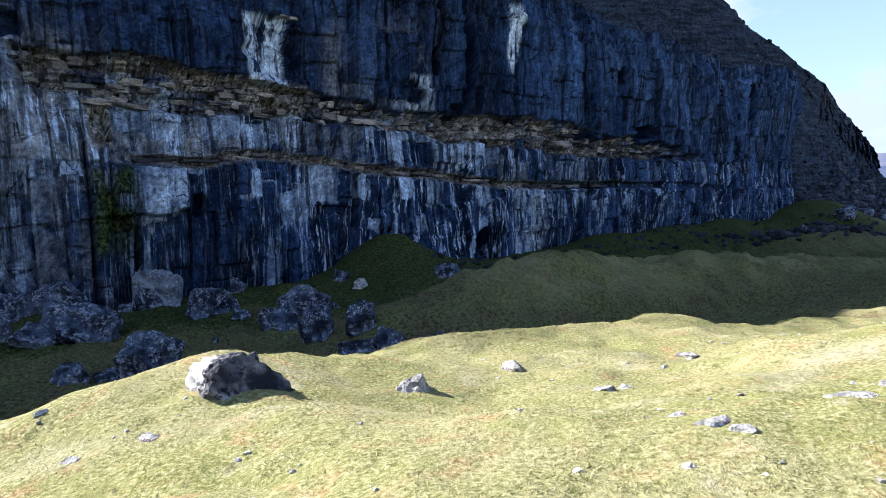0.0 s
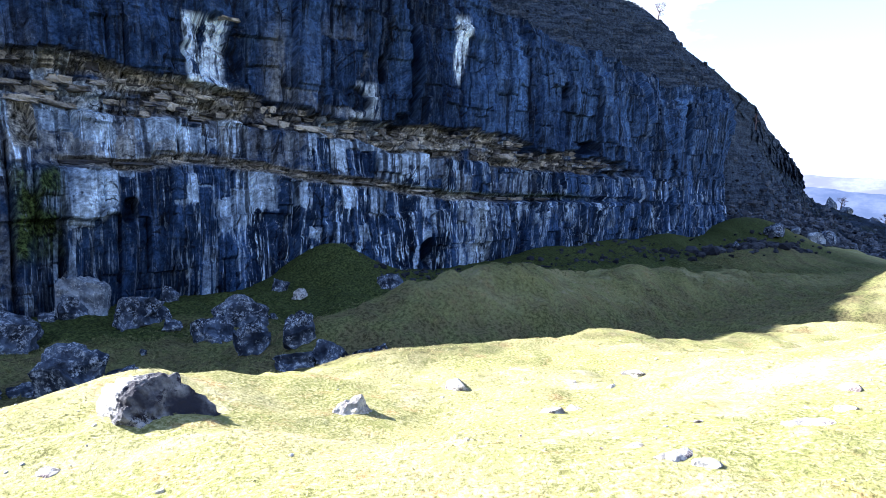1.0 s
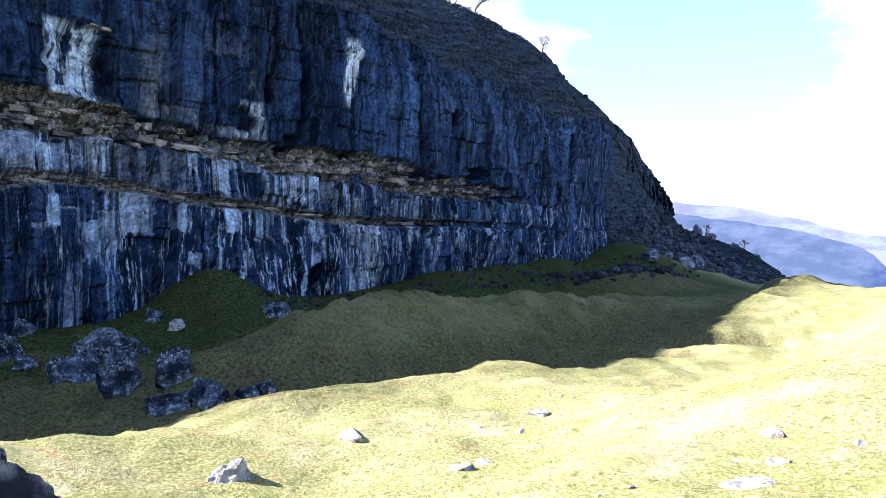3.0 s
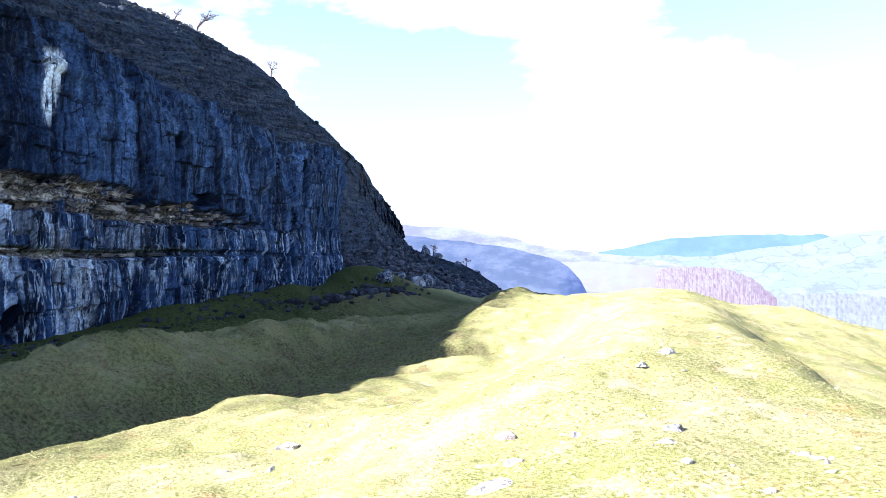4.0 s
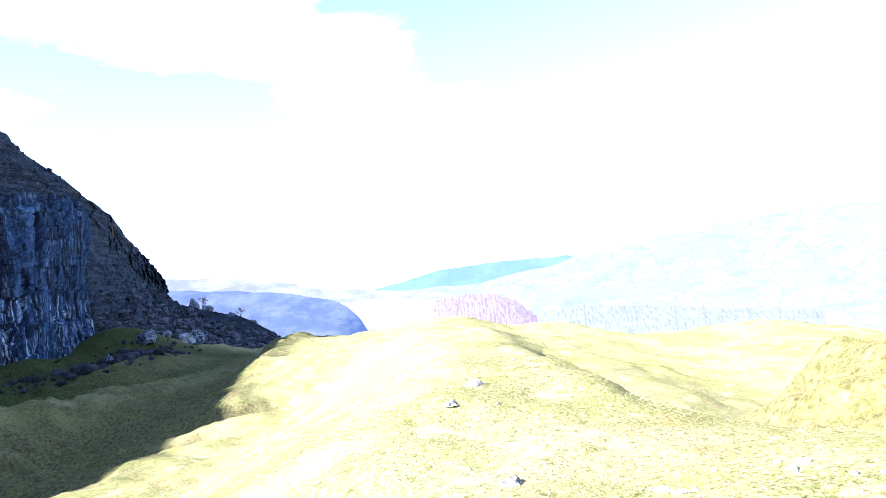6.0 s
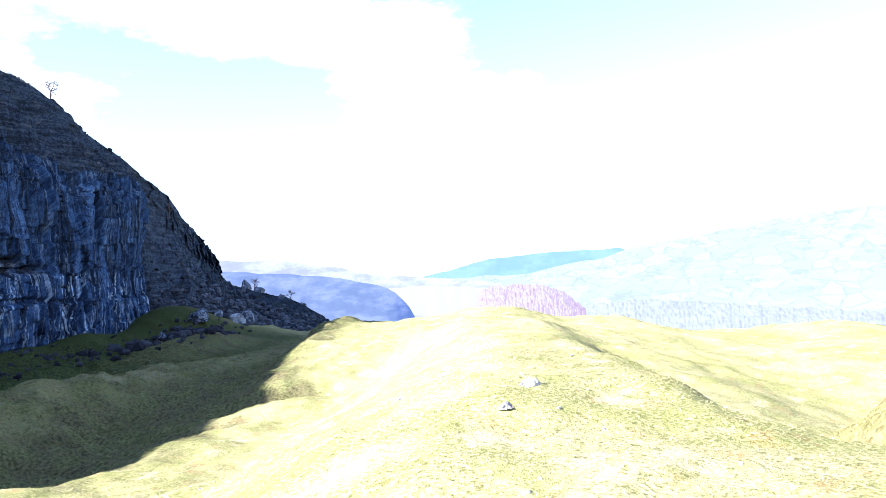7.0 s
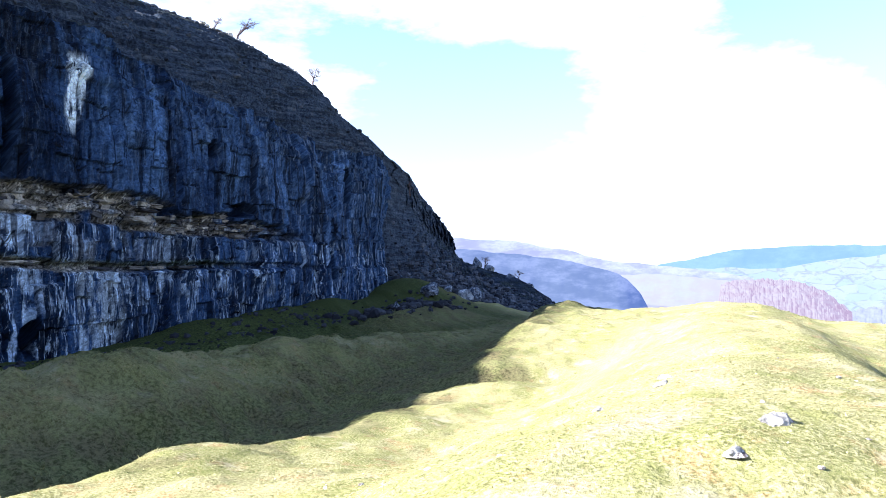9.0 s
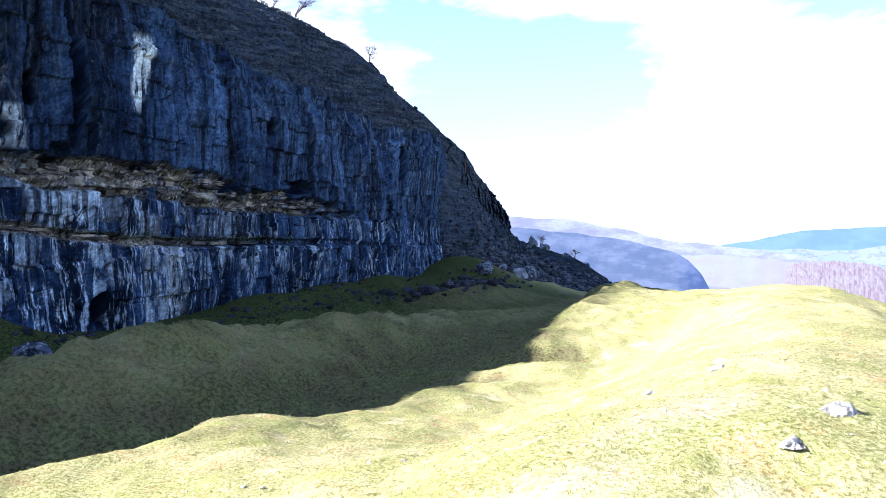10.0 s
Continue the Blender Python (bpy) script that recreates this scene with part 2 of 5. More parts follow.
def grass_material():
    m, nodes, links, bsdf = material("hill_grass")
    p = nodes.new("ShaderNodeNewGeometry").outputs["Position"]
    turf_zone = nodes.new("ShaderNodeVertexColor")
    turf_zone.layer_name = "zone"
    zone_split = nodes.new("ShaderNodeSeparateColor")
    links.new(turf_zone.outputs["Color"], zone_split.inputs["Color"])
    big, mid = noise_at(nodes, links, p, 0.35, 4), noise_at(nodes, links, p, 2.2, 5, 0.6)
    tuft, fine = noise_at(nodes, links, p, 8.0, 6, 0.75), noise_at(nodes, links, p, 26, 4, 0.65)
    c = mixed(nodes, links, ramp(nodes, links, big, 0.35, 0.7), (0.145, 0.150, 0.047, 1), (0.235, 0.215, 0.112, 1))
    c = mixed(nodes, links, ramp(nodes, links, mid, 0.52, 0.70), c, (0.225, 0.148, 0.068, 1))
    c = mixed(nodes, links, ramp(nodes, links, fine, 0.42, 0.70), c, (0.335, 0.315, 0.17, 1))
    c = mixed(nodes, links, times_two(nodes, links, ramp(nodes, links, fine, 0.45, 0.32), 0.75), c, (0.075, 0.078, 0.024, 1))
    c = mixed(nodes, links, ramp(nodes, links, tuft, 0.44, 0.35), c, (0.10, 0.10, 0.036, 1))
    c = mixed(nodes, links, times_two(nodes, links, ramp(nodes, links, noise_at(nodes, links, p, 1.3, 6, 0.7), 0.50, 0.66), 0.6), c, (0.165, 0.172, 0.056, 1))
    c = mixed(nodes, links, times_two(nodes, links, ramp(nodes, links, noise_at(nodes, links, p, 0.9, 6, 0.7, (1, 1.3, 1)), 0.56, 0.66), 0.6), c, (0.345, 0.315, 0.215, 1))
    c = mixed(nodes, links, turf_zone.outputs["Alpha"], c, mixed(nodes, links, ramp(nodes, links, tuft, 0.4, 0.6), (0.30, 0.26, 0.19, 1), (0.50, 0.46, 0.37, 1)))
    c = mixed(nodes, links, zone_split.outputs["Blue"], c, mixed(nodes, links, ramp(nodes, links, tuft, 0.38, 0.62), (0.065, 0.06, 0.02, 1), mixed(nodes, links, ramp(nodes, links, mid, 0.42, 0.6), (0.17, 0.165, 0.055, 1), (0.20, 0.165, 0.085, 1))))
    # quarry floor: the cliff's shade is mixed into these turf colours
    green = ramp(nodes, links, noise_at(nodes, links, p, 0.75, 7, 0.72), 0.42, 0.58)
    c = mixed(nodes, links, zone_split.outputs["Green"], c, mixed(nodes, links, green, mixed(nodes, links, ramp(nodes, links, tuft, 0.36, 0.6), (0.036, 0.033, 0.016, 1), (0.118, 0.106, 0.052, 1)), mixed(nodes, links, ramp(nodes, links, tuft, 0.38, 0.62), (0.048, 0.052, 0.020, 1), (0.142, 0.145, 0.058, 1))))
    # moss below the cliff, darkened to hold the shade there as well
    c = mixed(nodes, links, zone_split.outputs["Red"], c, mixed(nodes, links, ramp(nodes, links, tuft, 0.4, 0.65), (0.017, 0.023, 0.009, 1), (0.082, 0.098, 0.03, 1)))
    links.new(c, bsdf.inputs["Base Color"])
    bsdf.inputs["Roughness"].default_value = 0.9
    bsdf.inputs["Specular IOR Level"].default_value = 0.03
    rough = nodes.new("ShaderNodeMath")
    rough.operation = "MULTIPLY_ADD"
    rough.inputs[1].default_value = 0.35
    links.new(fine, rough.inputs[0])
    links.new(tuft, rough.inputs[2])
    bumped(nodes, links, bsdf, rough.outputs[0], 0.7, 0.08)
    return m


def cliff_material():
    """Limestone with shade and blue skylight in its base tones: water-black and blue-grey runs, white lime streaks, tan
    broken beds, moss.
    """
    m, nodes, links, bsdf = material("limestone_cliff")
    uv = nodes.new("ShaderNodeUVMap").outputs["UV"]
    zone = nodes.new("ShaderNodeVertexColor")
    zone.layer_name = "zone"
    split = nodes.new("ShaderNodeSeparateColor")
    links.new(zone.outputs["Color"], split.inputs["Color"])
    white, tan, moss = split.outputs["Red"], split.outputs["Green"], split.outputs["Blue"]
    blocks = nodes.new("ShaderNodeVertexColor")
    blocks.layer_name = "blocks"
    part_of = nodes.new("ShaderNodeSeparateColor")
    links.new(blocks.outputs["Color"], part_of.inputs["Color"])
    rock_gain = blocks.outputs["Alpha"]
    column, buff, tone = part_of.outputs["Red"], part_of.outputs["Green"], part_of.outputs["Blue"]
    sheets = noise_at(nodes, links, uv, 1.0, 6, 0.65, (0.5, 0.10, 1))
    runs = noise_at(nodes, links, uv, 1.0, 7, 0.7, (1.3, 0.22, 1))
    thin = noise_at(nodes, links, uv, 1.0, 6, 0.72, (4.2, 0.5, 1))
    patch = noise_at(nodes, links, uv, 0.8, 7, 0.7)
    fine = noise_at(nodes, links, uv, 5, 7, 0.78)
    grit = noise_at(nodes, links, uv, 13, 5, 0.8, (1, 0.7, 1))      # relief alone

    def maths(operation, p, q):
        n = nodes.new("ShaderNodeMath")
        n.operation = operation
        for k, value in enumerate((p, q)):
            if isinstance(value, bpy.types.NodeSocket):
                links.new(value, n.inputs[k])
            else:
                n.inputs[k].default_value = value
        return n.outputs[0]

    def times(p, q):
        return maths("MULTIPLY", p, q)

    def multiply(colour, by):
        n = nodes.new("ShaderNodeMix")
        n.data_type, n.blend_type = "RGBA", "MULTIPLY"
        n.inputs["Factor"].default_value = 1.0
        links.new(colour, n.inputs["A"])
        links.new(by, n.inputs["B"])
        return n.outputs["Result"]

    # dark blue base tones hold the face's shade and the sky's blue
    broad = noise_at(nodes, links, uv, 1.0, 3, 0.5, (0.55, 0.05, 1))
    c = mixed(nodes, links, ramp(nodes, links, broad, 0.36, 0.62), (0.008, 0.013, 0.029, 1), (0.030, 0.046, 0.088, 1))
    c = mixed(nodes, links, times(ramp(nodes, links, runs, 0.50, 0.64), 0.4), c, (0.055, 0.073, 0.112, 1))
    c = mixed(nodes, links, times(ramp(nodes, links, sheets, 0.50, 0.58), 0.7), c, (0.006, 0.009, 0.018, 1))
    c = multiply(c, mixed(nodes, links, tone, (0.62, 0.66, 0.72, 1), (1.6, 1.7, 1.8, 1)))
    c = multiply(c, mixed(nodes, links, rock_gain, (0.80, 0.86, 0.93, 1), (1.5, 1.54, 1.54, 1)))
    # buff weathered faces
    c = mixed(nodes, links, times(buff, ramp(nodes, links, maths("ADD", patch, times(tone, 0.2)), 0.46, 0.64)), c, mixed(nodes, links, ramp(nodes, links, runs, 0.4, 0.62), (0.085, 0.09, 0.105, 1), (0.25, 0.245, 0.245, 1)))
    # columns washed pale below the ledges, with thin white runs
    ragged = maths("ADD", column, maths("MULTIPLY", maths("SUBTRACT", runs, 0.5), 1.5))
    c = mixed(nodes, links, ramp(nodes, links, ragged, 0.42, 0.56), c, mixed(nodes, links, ramp(nodes, links, sheets, 0.40, 0.58), (0.09, 0.116, 0.17, 1), (0.28, 0.325, 0.405, 1)))
    c = mixed(nodes, links, times(times(ramp(nodes, links, thin, 0.53, 0.60), ramp(nodes, links, sheets, 0.44, 0.54)), white), c, (0.46, 0.53, 0.64, 1))
    c = mixed(nodes, links, times(ramp(nodes, links, noise_at(nodes, links, uv, 1.0, 5, 0.6, (2.6, 0.12, 1)), 0.56, 0.62), times(white, 0.8)), c, (0.40, 0.47, 0.60, 1))
    # black wet runs
    c = mixed(nodes, links, times(ramp(nodes, links, noise_at(nodes, links, uv, 1.0, 5, 0.65, (1.7, 0.09, 1)), 0.55, 0.60), 0.8), c, (0.006, 0.008, 0.015, 1))
    c = mixed(nodes, links, times(zone.outputs["Alpha"], ramp(nodes, links, noise_at(nodes, links, uv, 1.0, 7, 0.75, (2.0, 0.35, 1)), 0.42, 0.52)), c, (0.50, 0.55, 0.62, 1))
    c = mixed(nodes, links, tan, c, mixed(nodes, links, ramp(nodes, links, fine, 0.36, 0.62), (0.03, 0.029, 0.03, 1), (0.29, 0.26, 0.22, 1)))
    c = mixed(nodes, links, moss, c, mixed(nodes, links, ramp(nodes, links, fine, 0.4, 0.6), (0.010, 0.013, 0.007, 1), (0.045, 0.06, 0.018, 1)))
    c = multiply(c, mixed(nodes, links, ramp(nodes, links, fine, 0.34, 0.66), (0.62, 0.66, 0.68, 1), (1.98, 2.10, 2.12, 1)))
    c = multiply(c, mixed(nodes, links, ramp(nodes, links, noise_at(nodes, links, uv, 1.3, 6, 0.7), 0.36, 0.62), (0.62, 0.62, 0.64, 1), (1.42, 1.41, 1.4, 1)))
    # chipped pale edges and flecks, then the cracks between the blocks
    chips = noise_at(nodes, links, uv, 3.4, 8, 0.85, (1, 0.6, 1))
    c = mixed(nodes, links, times(ramp(nodes, links, chips, 0.57, 0.61), times(ramp(nodes, links, patch, 0.44, 0.56), maths("ADD", times(white, 0.7), 0.15))), c, (0.42, 0.46, 0.53, 1))
    bent = nodes.new("ShaderNodeVectorMath")
    bent.operation = "MULTIPLY_ADD"
    bent.inputs[1].default_value = (0.28, 0.28, 0)
    wobble = add(nodes, "ShaderNodeTexNoise", Scale=1.6, Detail=5)
    links.new(uv, wobble.inputs["Vector"])
    links.new(wobble.outputs["Color"], bent.inputs[0])
    links.new(uv, bent.inputs[2])

    def crack(scale, stretch, wide, low, high):
        size = nodes.new("ShaderNodeMapping")
        size.inputs["Scale"].default_value = stretch
        links.new(bent.outputs["Vector"], size.inputs["Vector"])
        n = add(nodes, "ShaderNodeTexVoronoi", Scale=scale)
        n.feature = "DISTANCE_TO_EDGE"
        links.new(size.outputs["Vector"], n.inputs["Vector"])
        return times(ramp(nodes, links, n.outputs["Distance"], wide, wide * 0.3), ramp(nodes, links, noise_at(nodes, links, uv, 0.55, 5, 0.7), low, high))

    split_rock = maths("MAXIMUM", crack(0.8, (1, 0.45, 1), 0.03, 0.50, 0.62), crack(1.5, (0.8, 1.3, 1), 0.035, 0.54, 0.64))
    c = mixed(nodes, links, times(split_rock, 0.85), c, (0.007, 0.008, 0.012, 1))
    links.new(c, bsdf.inputs["Base Color"])
    bsdf.inputs["Roughness"].default_value = 0.75
    bsdf.inputs["Specular IOR Level"].default_value = 0.03
    bumped(nodes, links, bsdf, maths("SUBTRACT", maths("ADD", fine, times(grit, 0.4)), times(split_rock, 1.2)), 1.0, 0.14)
    return m


def rock_material(name, dark, light, lichen, low=0.35, high=0.65, lit_end=None):
    m, nodes, links, bsdf = material(name)
    p = nodes.new("ShaderNodeTexCoord").outputs["Object"]
    big, fine, spots = noise_at(nodes, links, p, 1.3, 5, 0.6), noise_at(nodes, links, p, 9, 6, 0.75), noise_at(nodes, links, p, 7, 6, 0.9)
    c = mixed(nodes, links, ramp(nodes, links, big, low, high), dark, light)
    c = mixed(nodes, links, times_two(nodes, links, ramp(nodes, links, spots, 0.51, 0.545), ramp(nodes, links, noise_at(nodes, links, p, 2.1, 3, 0.6), 0.42, 0.56)), c, lichen)
    if lit_end:      # sunlit end of the rock painted paler, ragged at its border
        end = nodes.new("ShaderNodeSeparateXYZ")
        links.new(p, end.inputs[0])
        ragged = nodes.new("ShaderNodeMath")
        ragged.operation = "MULTIPLY_ADD"
        ragged.inputs[1].default_value = 1.1
        links.new(noise_at(nodes, links, p, 5, 6, 0.8), ragged.inputs[0])
        links.new(end.outputs["X"], ragged.inputs[2])
        c = mixed(nodes, links, ramp(nodes, links, ragged.outputs[0], 0.42, 0.27), c, lit_end)
    c = mixed(nodes, links, ramp(nodes, links, fine, 0.3, 0.55), mixed(nodes, links, 0.6, c, (0.03, 0.03, 0.035, 1)), c)
    links.new(c, bsdf.inputs["Base Color"])
    bsdf.inputs["Roughness"].default_value = 0.9
    bsdf.inputs["Specular IOR Level"].default_value = 0.03
    bumped(nodes, links, bsdf, fine, 1.0, 0.08)
    return m


def scree_material():
    m, nodes, links, bsdf = material("scree_slope")
    p = nodes.new("ShaderNodeNewGeometry").outputs["Position"]
    big, fine, mid = noise_at(nodes, links, p, 0.22, 5, 0.6, (1, 1, 1.6)), noise_at(nodes, links, p, 4.2, 7, 0.75), noise_at(nodes, links, p, 0.9, 6, 0.7)
    lie = nodes.new("ShaderNodeSeparateXYZ")
    links.new(nodes["Geometry"].outputs["Normal"], lie.inputs["Vector"])
    # the slope's blue shade is put into the rock colours here too
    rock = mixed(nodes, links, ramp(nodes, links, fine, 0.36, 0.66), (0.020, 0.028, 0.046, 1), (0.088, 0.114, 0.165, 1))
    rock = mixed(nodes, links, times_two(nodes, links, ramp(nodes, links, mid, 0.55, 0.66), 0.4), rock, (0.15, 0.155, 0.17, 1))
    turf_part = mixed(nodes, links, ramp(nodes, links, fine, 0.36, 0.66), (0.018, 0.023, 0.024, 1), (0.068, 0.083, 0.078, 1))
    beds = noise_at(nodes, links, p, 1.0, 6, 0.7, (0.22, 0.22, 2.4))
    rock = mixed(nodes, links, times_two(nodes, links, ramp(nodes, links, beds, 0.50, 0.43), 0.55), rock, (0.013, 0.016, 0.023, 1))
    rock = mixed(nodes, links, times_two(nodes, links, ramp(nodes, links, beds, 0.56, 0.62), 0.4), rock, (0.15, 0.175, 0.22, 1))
    flat_lie = times_two(nodes, links, ramp(nodes, links, lie.outputs["Z"], 0.55, 0.82), ramp(nodes, links, big, 0.40, 0.56))
    c = mixed(nodes, links, flat_lie, rock, turf_part)
    links.new(c, bsdf.inputs["Base Color"])
    bsdf.inputs["Roughness"].default_value = 0.9
    bsdf.inputs["Specular IOR Level"].default_value = 0.03
    bumped(nodes, links, bsdf, fine, 1.0, 0.4)
    return m


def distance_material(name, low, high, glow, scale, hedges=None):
    """Far hills; the haze of miles of bright air is put in as a glowing tint."""
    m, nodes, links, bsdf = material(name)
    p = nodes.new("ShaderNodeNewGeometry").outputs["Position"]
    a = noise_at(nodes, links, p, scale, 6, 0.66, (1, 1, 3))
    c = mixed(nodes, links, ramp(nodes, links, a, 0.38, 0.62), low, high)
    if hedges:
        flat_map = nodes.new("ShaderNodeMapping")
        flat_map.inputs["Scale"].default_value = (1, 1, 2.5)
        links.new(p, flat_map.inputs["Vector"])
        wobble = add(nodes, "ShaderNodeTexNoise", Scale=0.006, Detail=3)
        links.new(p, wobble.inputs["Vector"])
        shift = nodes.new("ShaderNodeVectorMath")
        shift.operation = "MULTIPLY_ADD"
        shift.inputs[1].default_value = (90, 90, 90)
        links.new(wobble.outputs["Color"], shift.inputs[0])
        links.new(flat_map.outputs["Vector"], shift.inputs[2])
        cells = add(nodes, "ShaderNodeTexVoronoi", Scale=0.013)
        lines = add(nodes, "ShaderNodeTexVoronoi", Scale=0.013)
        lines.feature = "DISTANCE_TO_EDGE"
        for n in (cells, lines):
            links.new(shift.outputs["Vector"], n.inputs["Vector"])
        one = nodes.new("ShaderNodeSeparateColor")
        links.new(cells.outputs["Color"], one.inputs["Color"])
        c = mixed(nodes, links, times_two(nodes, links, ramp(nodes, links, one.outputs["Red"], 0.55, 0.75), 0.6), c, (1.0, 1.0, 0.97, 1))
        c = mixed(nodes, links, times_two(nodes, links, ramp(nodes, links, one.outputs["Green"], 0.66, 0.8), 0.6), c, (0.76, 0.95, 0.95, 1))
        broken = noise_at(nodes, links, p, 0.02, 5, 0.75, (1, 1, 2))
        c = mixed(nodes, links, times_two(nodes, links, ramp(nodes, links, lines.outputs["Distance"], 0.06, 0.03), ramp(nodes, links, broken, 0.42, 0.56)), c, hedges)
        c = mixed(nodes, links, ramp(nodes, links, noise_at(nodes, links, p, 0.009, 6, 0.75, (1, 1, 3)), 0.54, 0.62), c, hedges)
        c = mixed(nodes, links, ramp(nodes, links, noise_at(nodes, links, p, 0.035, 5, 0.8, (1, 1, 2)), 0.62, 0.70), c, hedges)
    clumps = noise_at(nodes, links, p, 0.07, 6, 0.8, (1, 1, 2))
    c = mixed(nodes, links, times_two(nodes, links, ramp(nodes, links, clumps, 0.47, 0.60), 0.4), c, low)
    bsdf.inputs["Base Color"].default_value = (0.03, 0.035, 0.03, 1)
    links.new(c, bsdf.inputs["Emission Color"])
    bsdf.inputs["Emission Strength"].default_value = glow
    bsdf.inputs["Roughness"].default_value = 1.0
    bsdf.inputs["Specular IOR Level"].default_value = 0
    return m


GRASS, CLIFF, SCREE = grass_material(), cliff_material(), scree_material()
# limestone for the cliff's shade, whose dark blue is put into these colours
SHADE_ROCK = rock_material("shaded_boulder", (0.016, 0.021, 0.035, 1), (0.095, 0.12, 0.175, 1), (0.42, 0.46, 0.53, 1), 0.38, 0.62)
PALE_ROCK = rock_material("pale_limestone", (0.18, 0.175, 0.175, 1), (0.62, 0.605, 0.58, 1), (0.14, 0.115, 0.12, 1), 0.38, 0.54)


GREY_ROCK = rock_material("grey_box_boulder", (0.09, 0.105, 0.14, 1), (0.30, 0.34, 0.40, 1), (0.50, 0.53, 0.57, 1))
# sun on one end and shade on the rest are put into the colour
BROW_ROCK = rock_material("pitted_limestone", (0.03, 0.03, 0.042, 1), (0.36, 0.36, 0.37, 1), (0.025, 0.024, 0.035, 1), 0.43, 0.62, lit_end=(0.62, 0.61, 0.60, 1))


# ---- mesh helpers ----
def grid_mesh(name, X, Y, Z, mat, smooth=True, uv=None, zone=None, blocks=None):
    rows, cols = X.shape
    verts = np.stack([X, Y, Z], -1).reshape(-1, 3)
    i = np.arange(rows * cols).reshape(rows, cols)
    faces = np.stack([i[:-1, :-1], i[:-1, 1:], i[1:, 1:], i[1:, :-1]], -1).reshape(-1, 4)
    me = bpy.data.meshes.new(name)
    me.from_pydata(verts.tolist(), [], faces.tolist())
    if uv is not None:
        layer = me.uv_layers.new(name="UVMap")
        layer.data.foreach_set("uv", np.stack([uv[0].ravel()[faces], uv[1].ravel()[faces]], -1).ravel().astype(np.float32))
    if zone is not None:
        col = me.color_attributes.new("zone", "FLOAT_COLOR", "POINT")
        col.data.foreach_set("color", np.stack([q.ravel() for q in zone], -1).ravel().astype(np.float32))
    if blocks is not None:
        col = me.color_attributes.new("blocks", "FLOAT_COLOR", "POINT")
        col.data.foreach_set("color", np.stack([q.ravel() for q in blocks], -1).ravel().astype(np.float32))
    me.polygons.foreach_set("use_smooth", np.full(len(faces), smooth))
    me.materials.append(mat)
    me.update()
    return new(name, me)


def spread(start, end, fine, far):
    """Coordinates evenly spaced from start to end, then wider and wider out to far."""
    out, at = [], 0.0
    while at < far:
        at += fine * 1.065 ** (len(out) + 1)
        out.append(at)
    out = np.array(out)
    return np.concatenate([start - out[::-1], np.arange(start, end, fine), end + out])


# ---- ground: one sheet to the horizon ----
gx, gy = np.meshgrid(spread(-26, 34, 0.125, 4200), spread(-5, 44, 0.125, 4200), indexing="ij")
gs, gb = to_sb(gx, gy)
foot_b = gb + 3.0 * fbm(gx / 3, gy / 3, 130, 4)      # dark moss along the cliff's foot, the shade there put into its colour
shaded_moss = step(13, 8, foot_b) * step(75, 66, gs)
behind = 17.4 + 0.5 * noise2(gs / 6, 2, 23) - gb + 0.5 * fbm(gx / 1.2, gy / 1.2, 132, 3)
shaded_moss = np.maximum(shaded_moss, step(0.3, 1.3, behind) * step(4, 9, gs) * step(24, 20, gb) * step(75, 66, gs))      # same moss and painted shade between the hummocks and the cliff
shaded_moss = shaded_moss * (1 - np.exp(-((gs - 54) / 11) ** 4 - ((gb - 12.6) / 3.4) ** 4))
shaded_turf = step(29.6, 27.6, gb + 0.8 * fbm(gx / 1.6, gy / 1.6, 131, 3)) * step(75, 66, gs)      # turf of the hollow, greener and darker: the cliff's shade put into its colour
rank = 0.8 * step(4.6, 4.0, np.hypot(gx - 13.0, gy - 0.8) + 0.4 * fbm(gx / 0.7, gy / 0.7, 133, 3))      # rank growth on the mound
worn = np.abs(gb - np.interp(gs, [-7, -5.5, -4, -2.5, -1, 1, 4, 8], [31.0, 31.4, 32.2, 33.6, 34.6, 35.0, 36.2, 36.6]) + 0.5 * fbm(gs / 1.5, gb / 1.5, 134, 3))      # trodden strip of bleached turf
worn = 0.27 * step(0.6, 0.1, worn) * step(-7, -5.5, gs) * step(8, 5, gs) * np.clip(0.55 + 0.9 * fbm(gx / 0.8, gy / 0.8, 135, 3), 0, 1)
shaded_turf = shaded_turf * (1 - 0.5 * bump(gb, 18.6, 1.3, 1.8) * step(6, 11, gs) * step(60, 45, gs) * np.clip(0.7 + 0.7 * fbm(gx / 1.4, gy / 1.4, 139, 4), 0, 1))      # paler turf on the bank's crest, with the skylight on it put into the colour
ground = grid_mesh("ground", gx, gy, ground_z(gx, gy), GRASS, zone=(shaded_moss, shaded_turf, rank, worn))
tagged(ground, "short pale green and straw coloured hill grass over humps", "ground", kind="structure")

# ---- cliff ----
TOP = 15.0


BED_A = ([-3, 2.4, 4, 6, 10.4, 13, 16, 20, 26, 34.4, 36.6, 45, 49, 70], [8.3, 8.15, 7.9, 7.5, 7.15, 6.8, 6.4, 6.1, 6.05, 5.95, 4.75, 4.6, 3.5, 3.1])
UNDER_A = ([-3.5, 1.3, 5, 10.3, 12, 19, 21, 34, 49.5, 70], [6.6, 5.4, 5.3, 5.65, 5.3, 4.8, 4.2, 3.4, 2.45, 2.3])
BED_B = ([-4, 4, 7.4, 12, 14.5, 20.7, 27, 35, 70], [3.0, 2.65, 2.9, 2.55, 2.0, 1.65, 0.85, 0.5, -0.6])


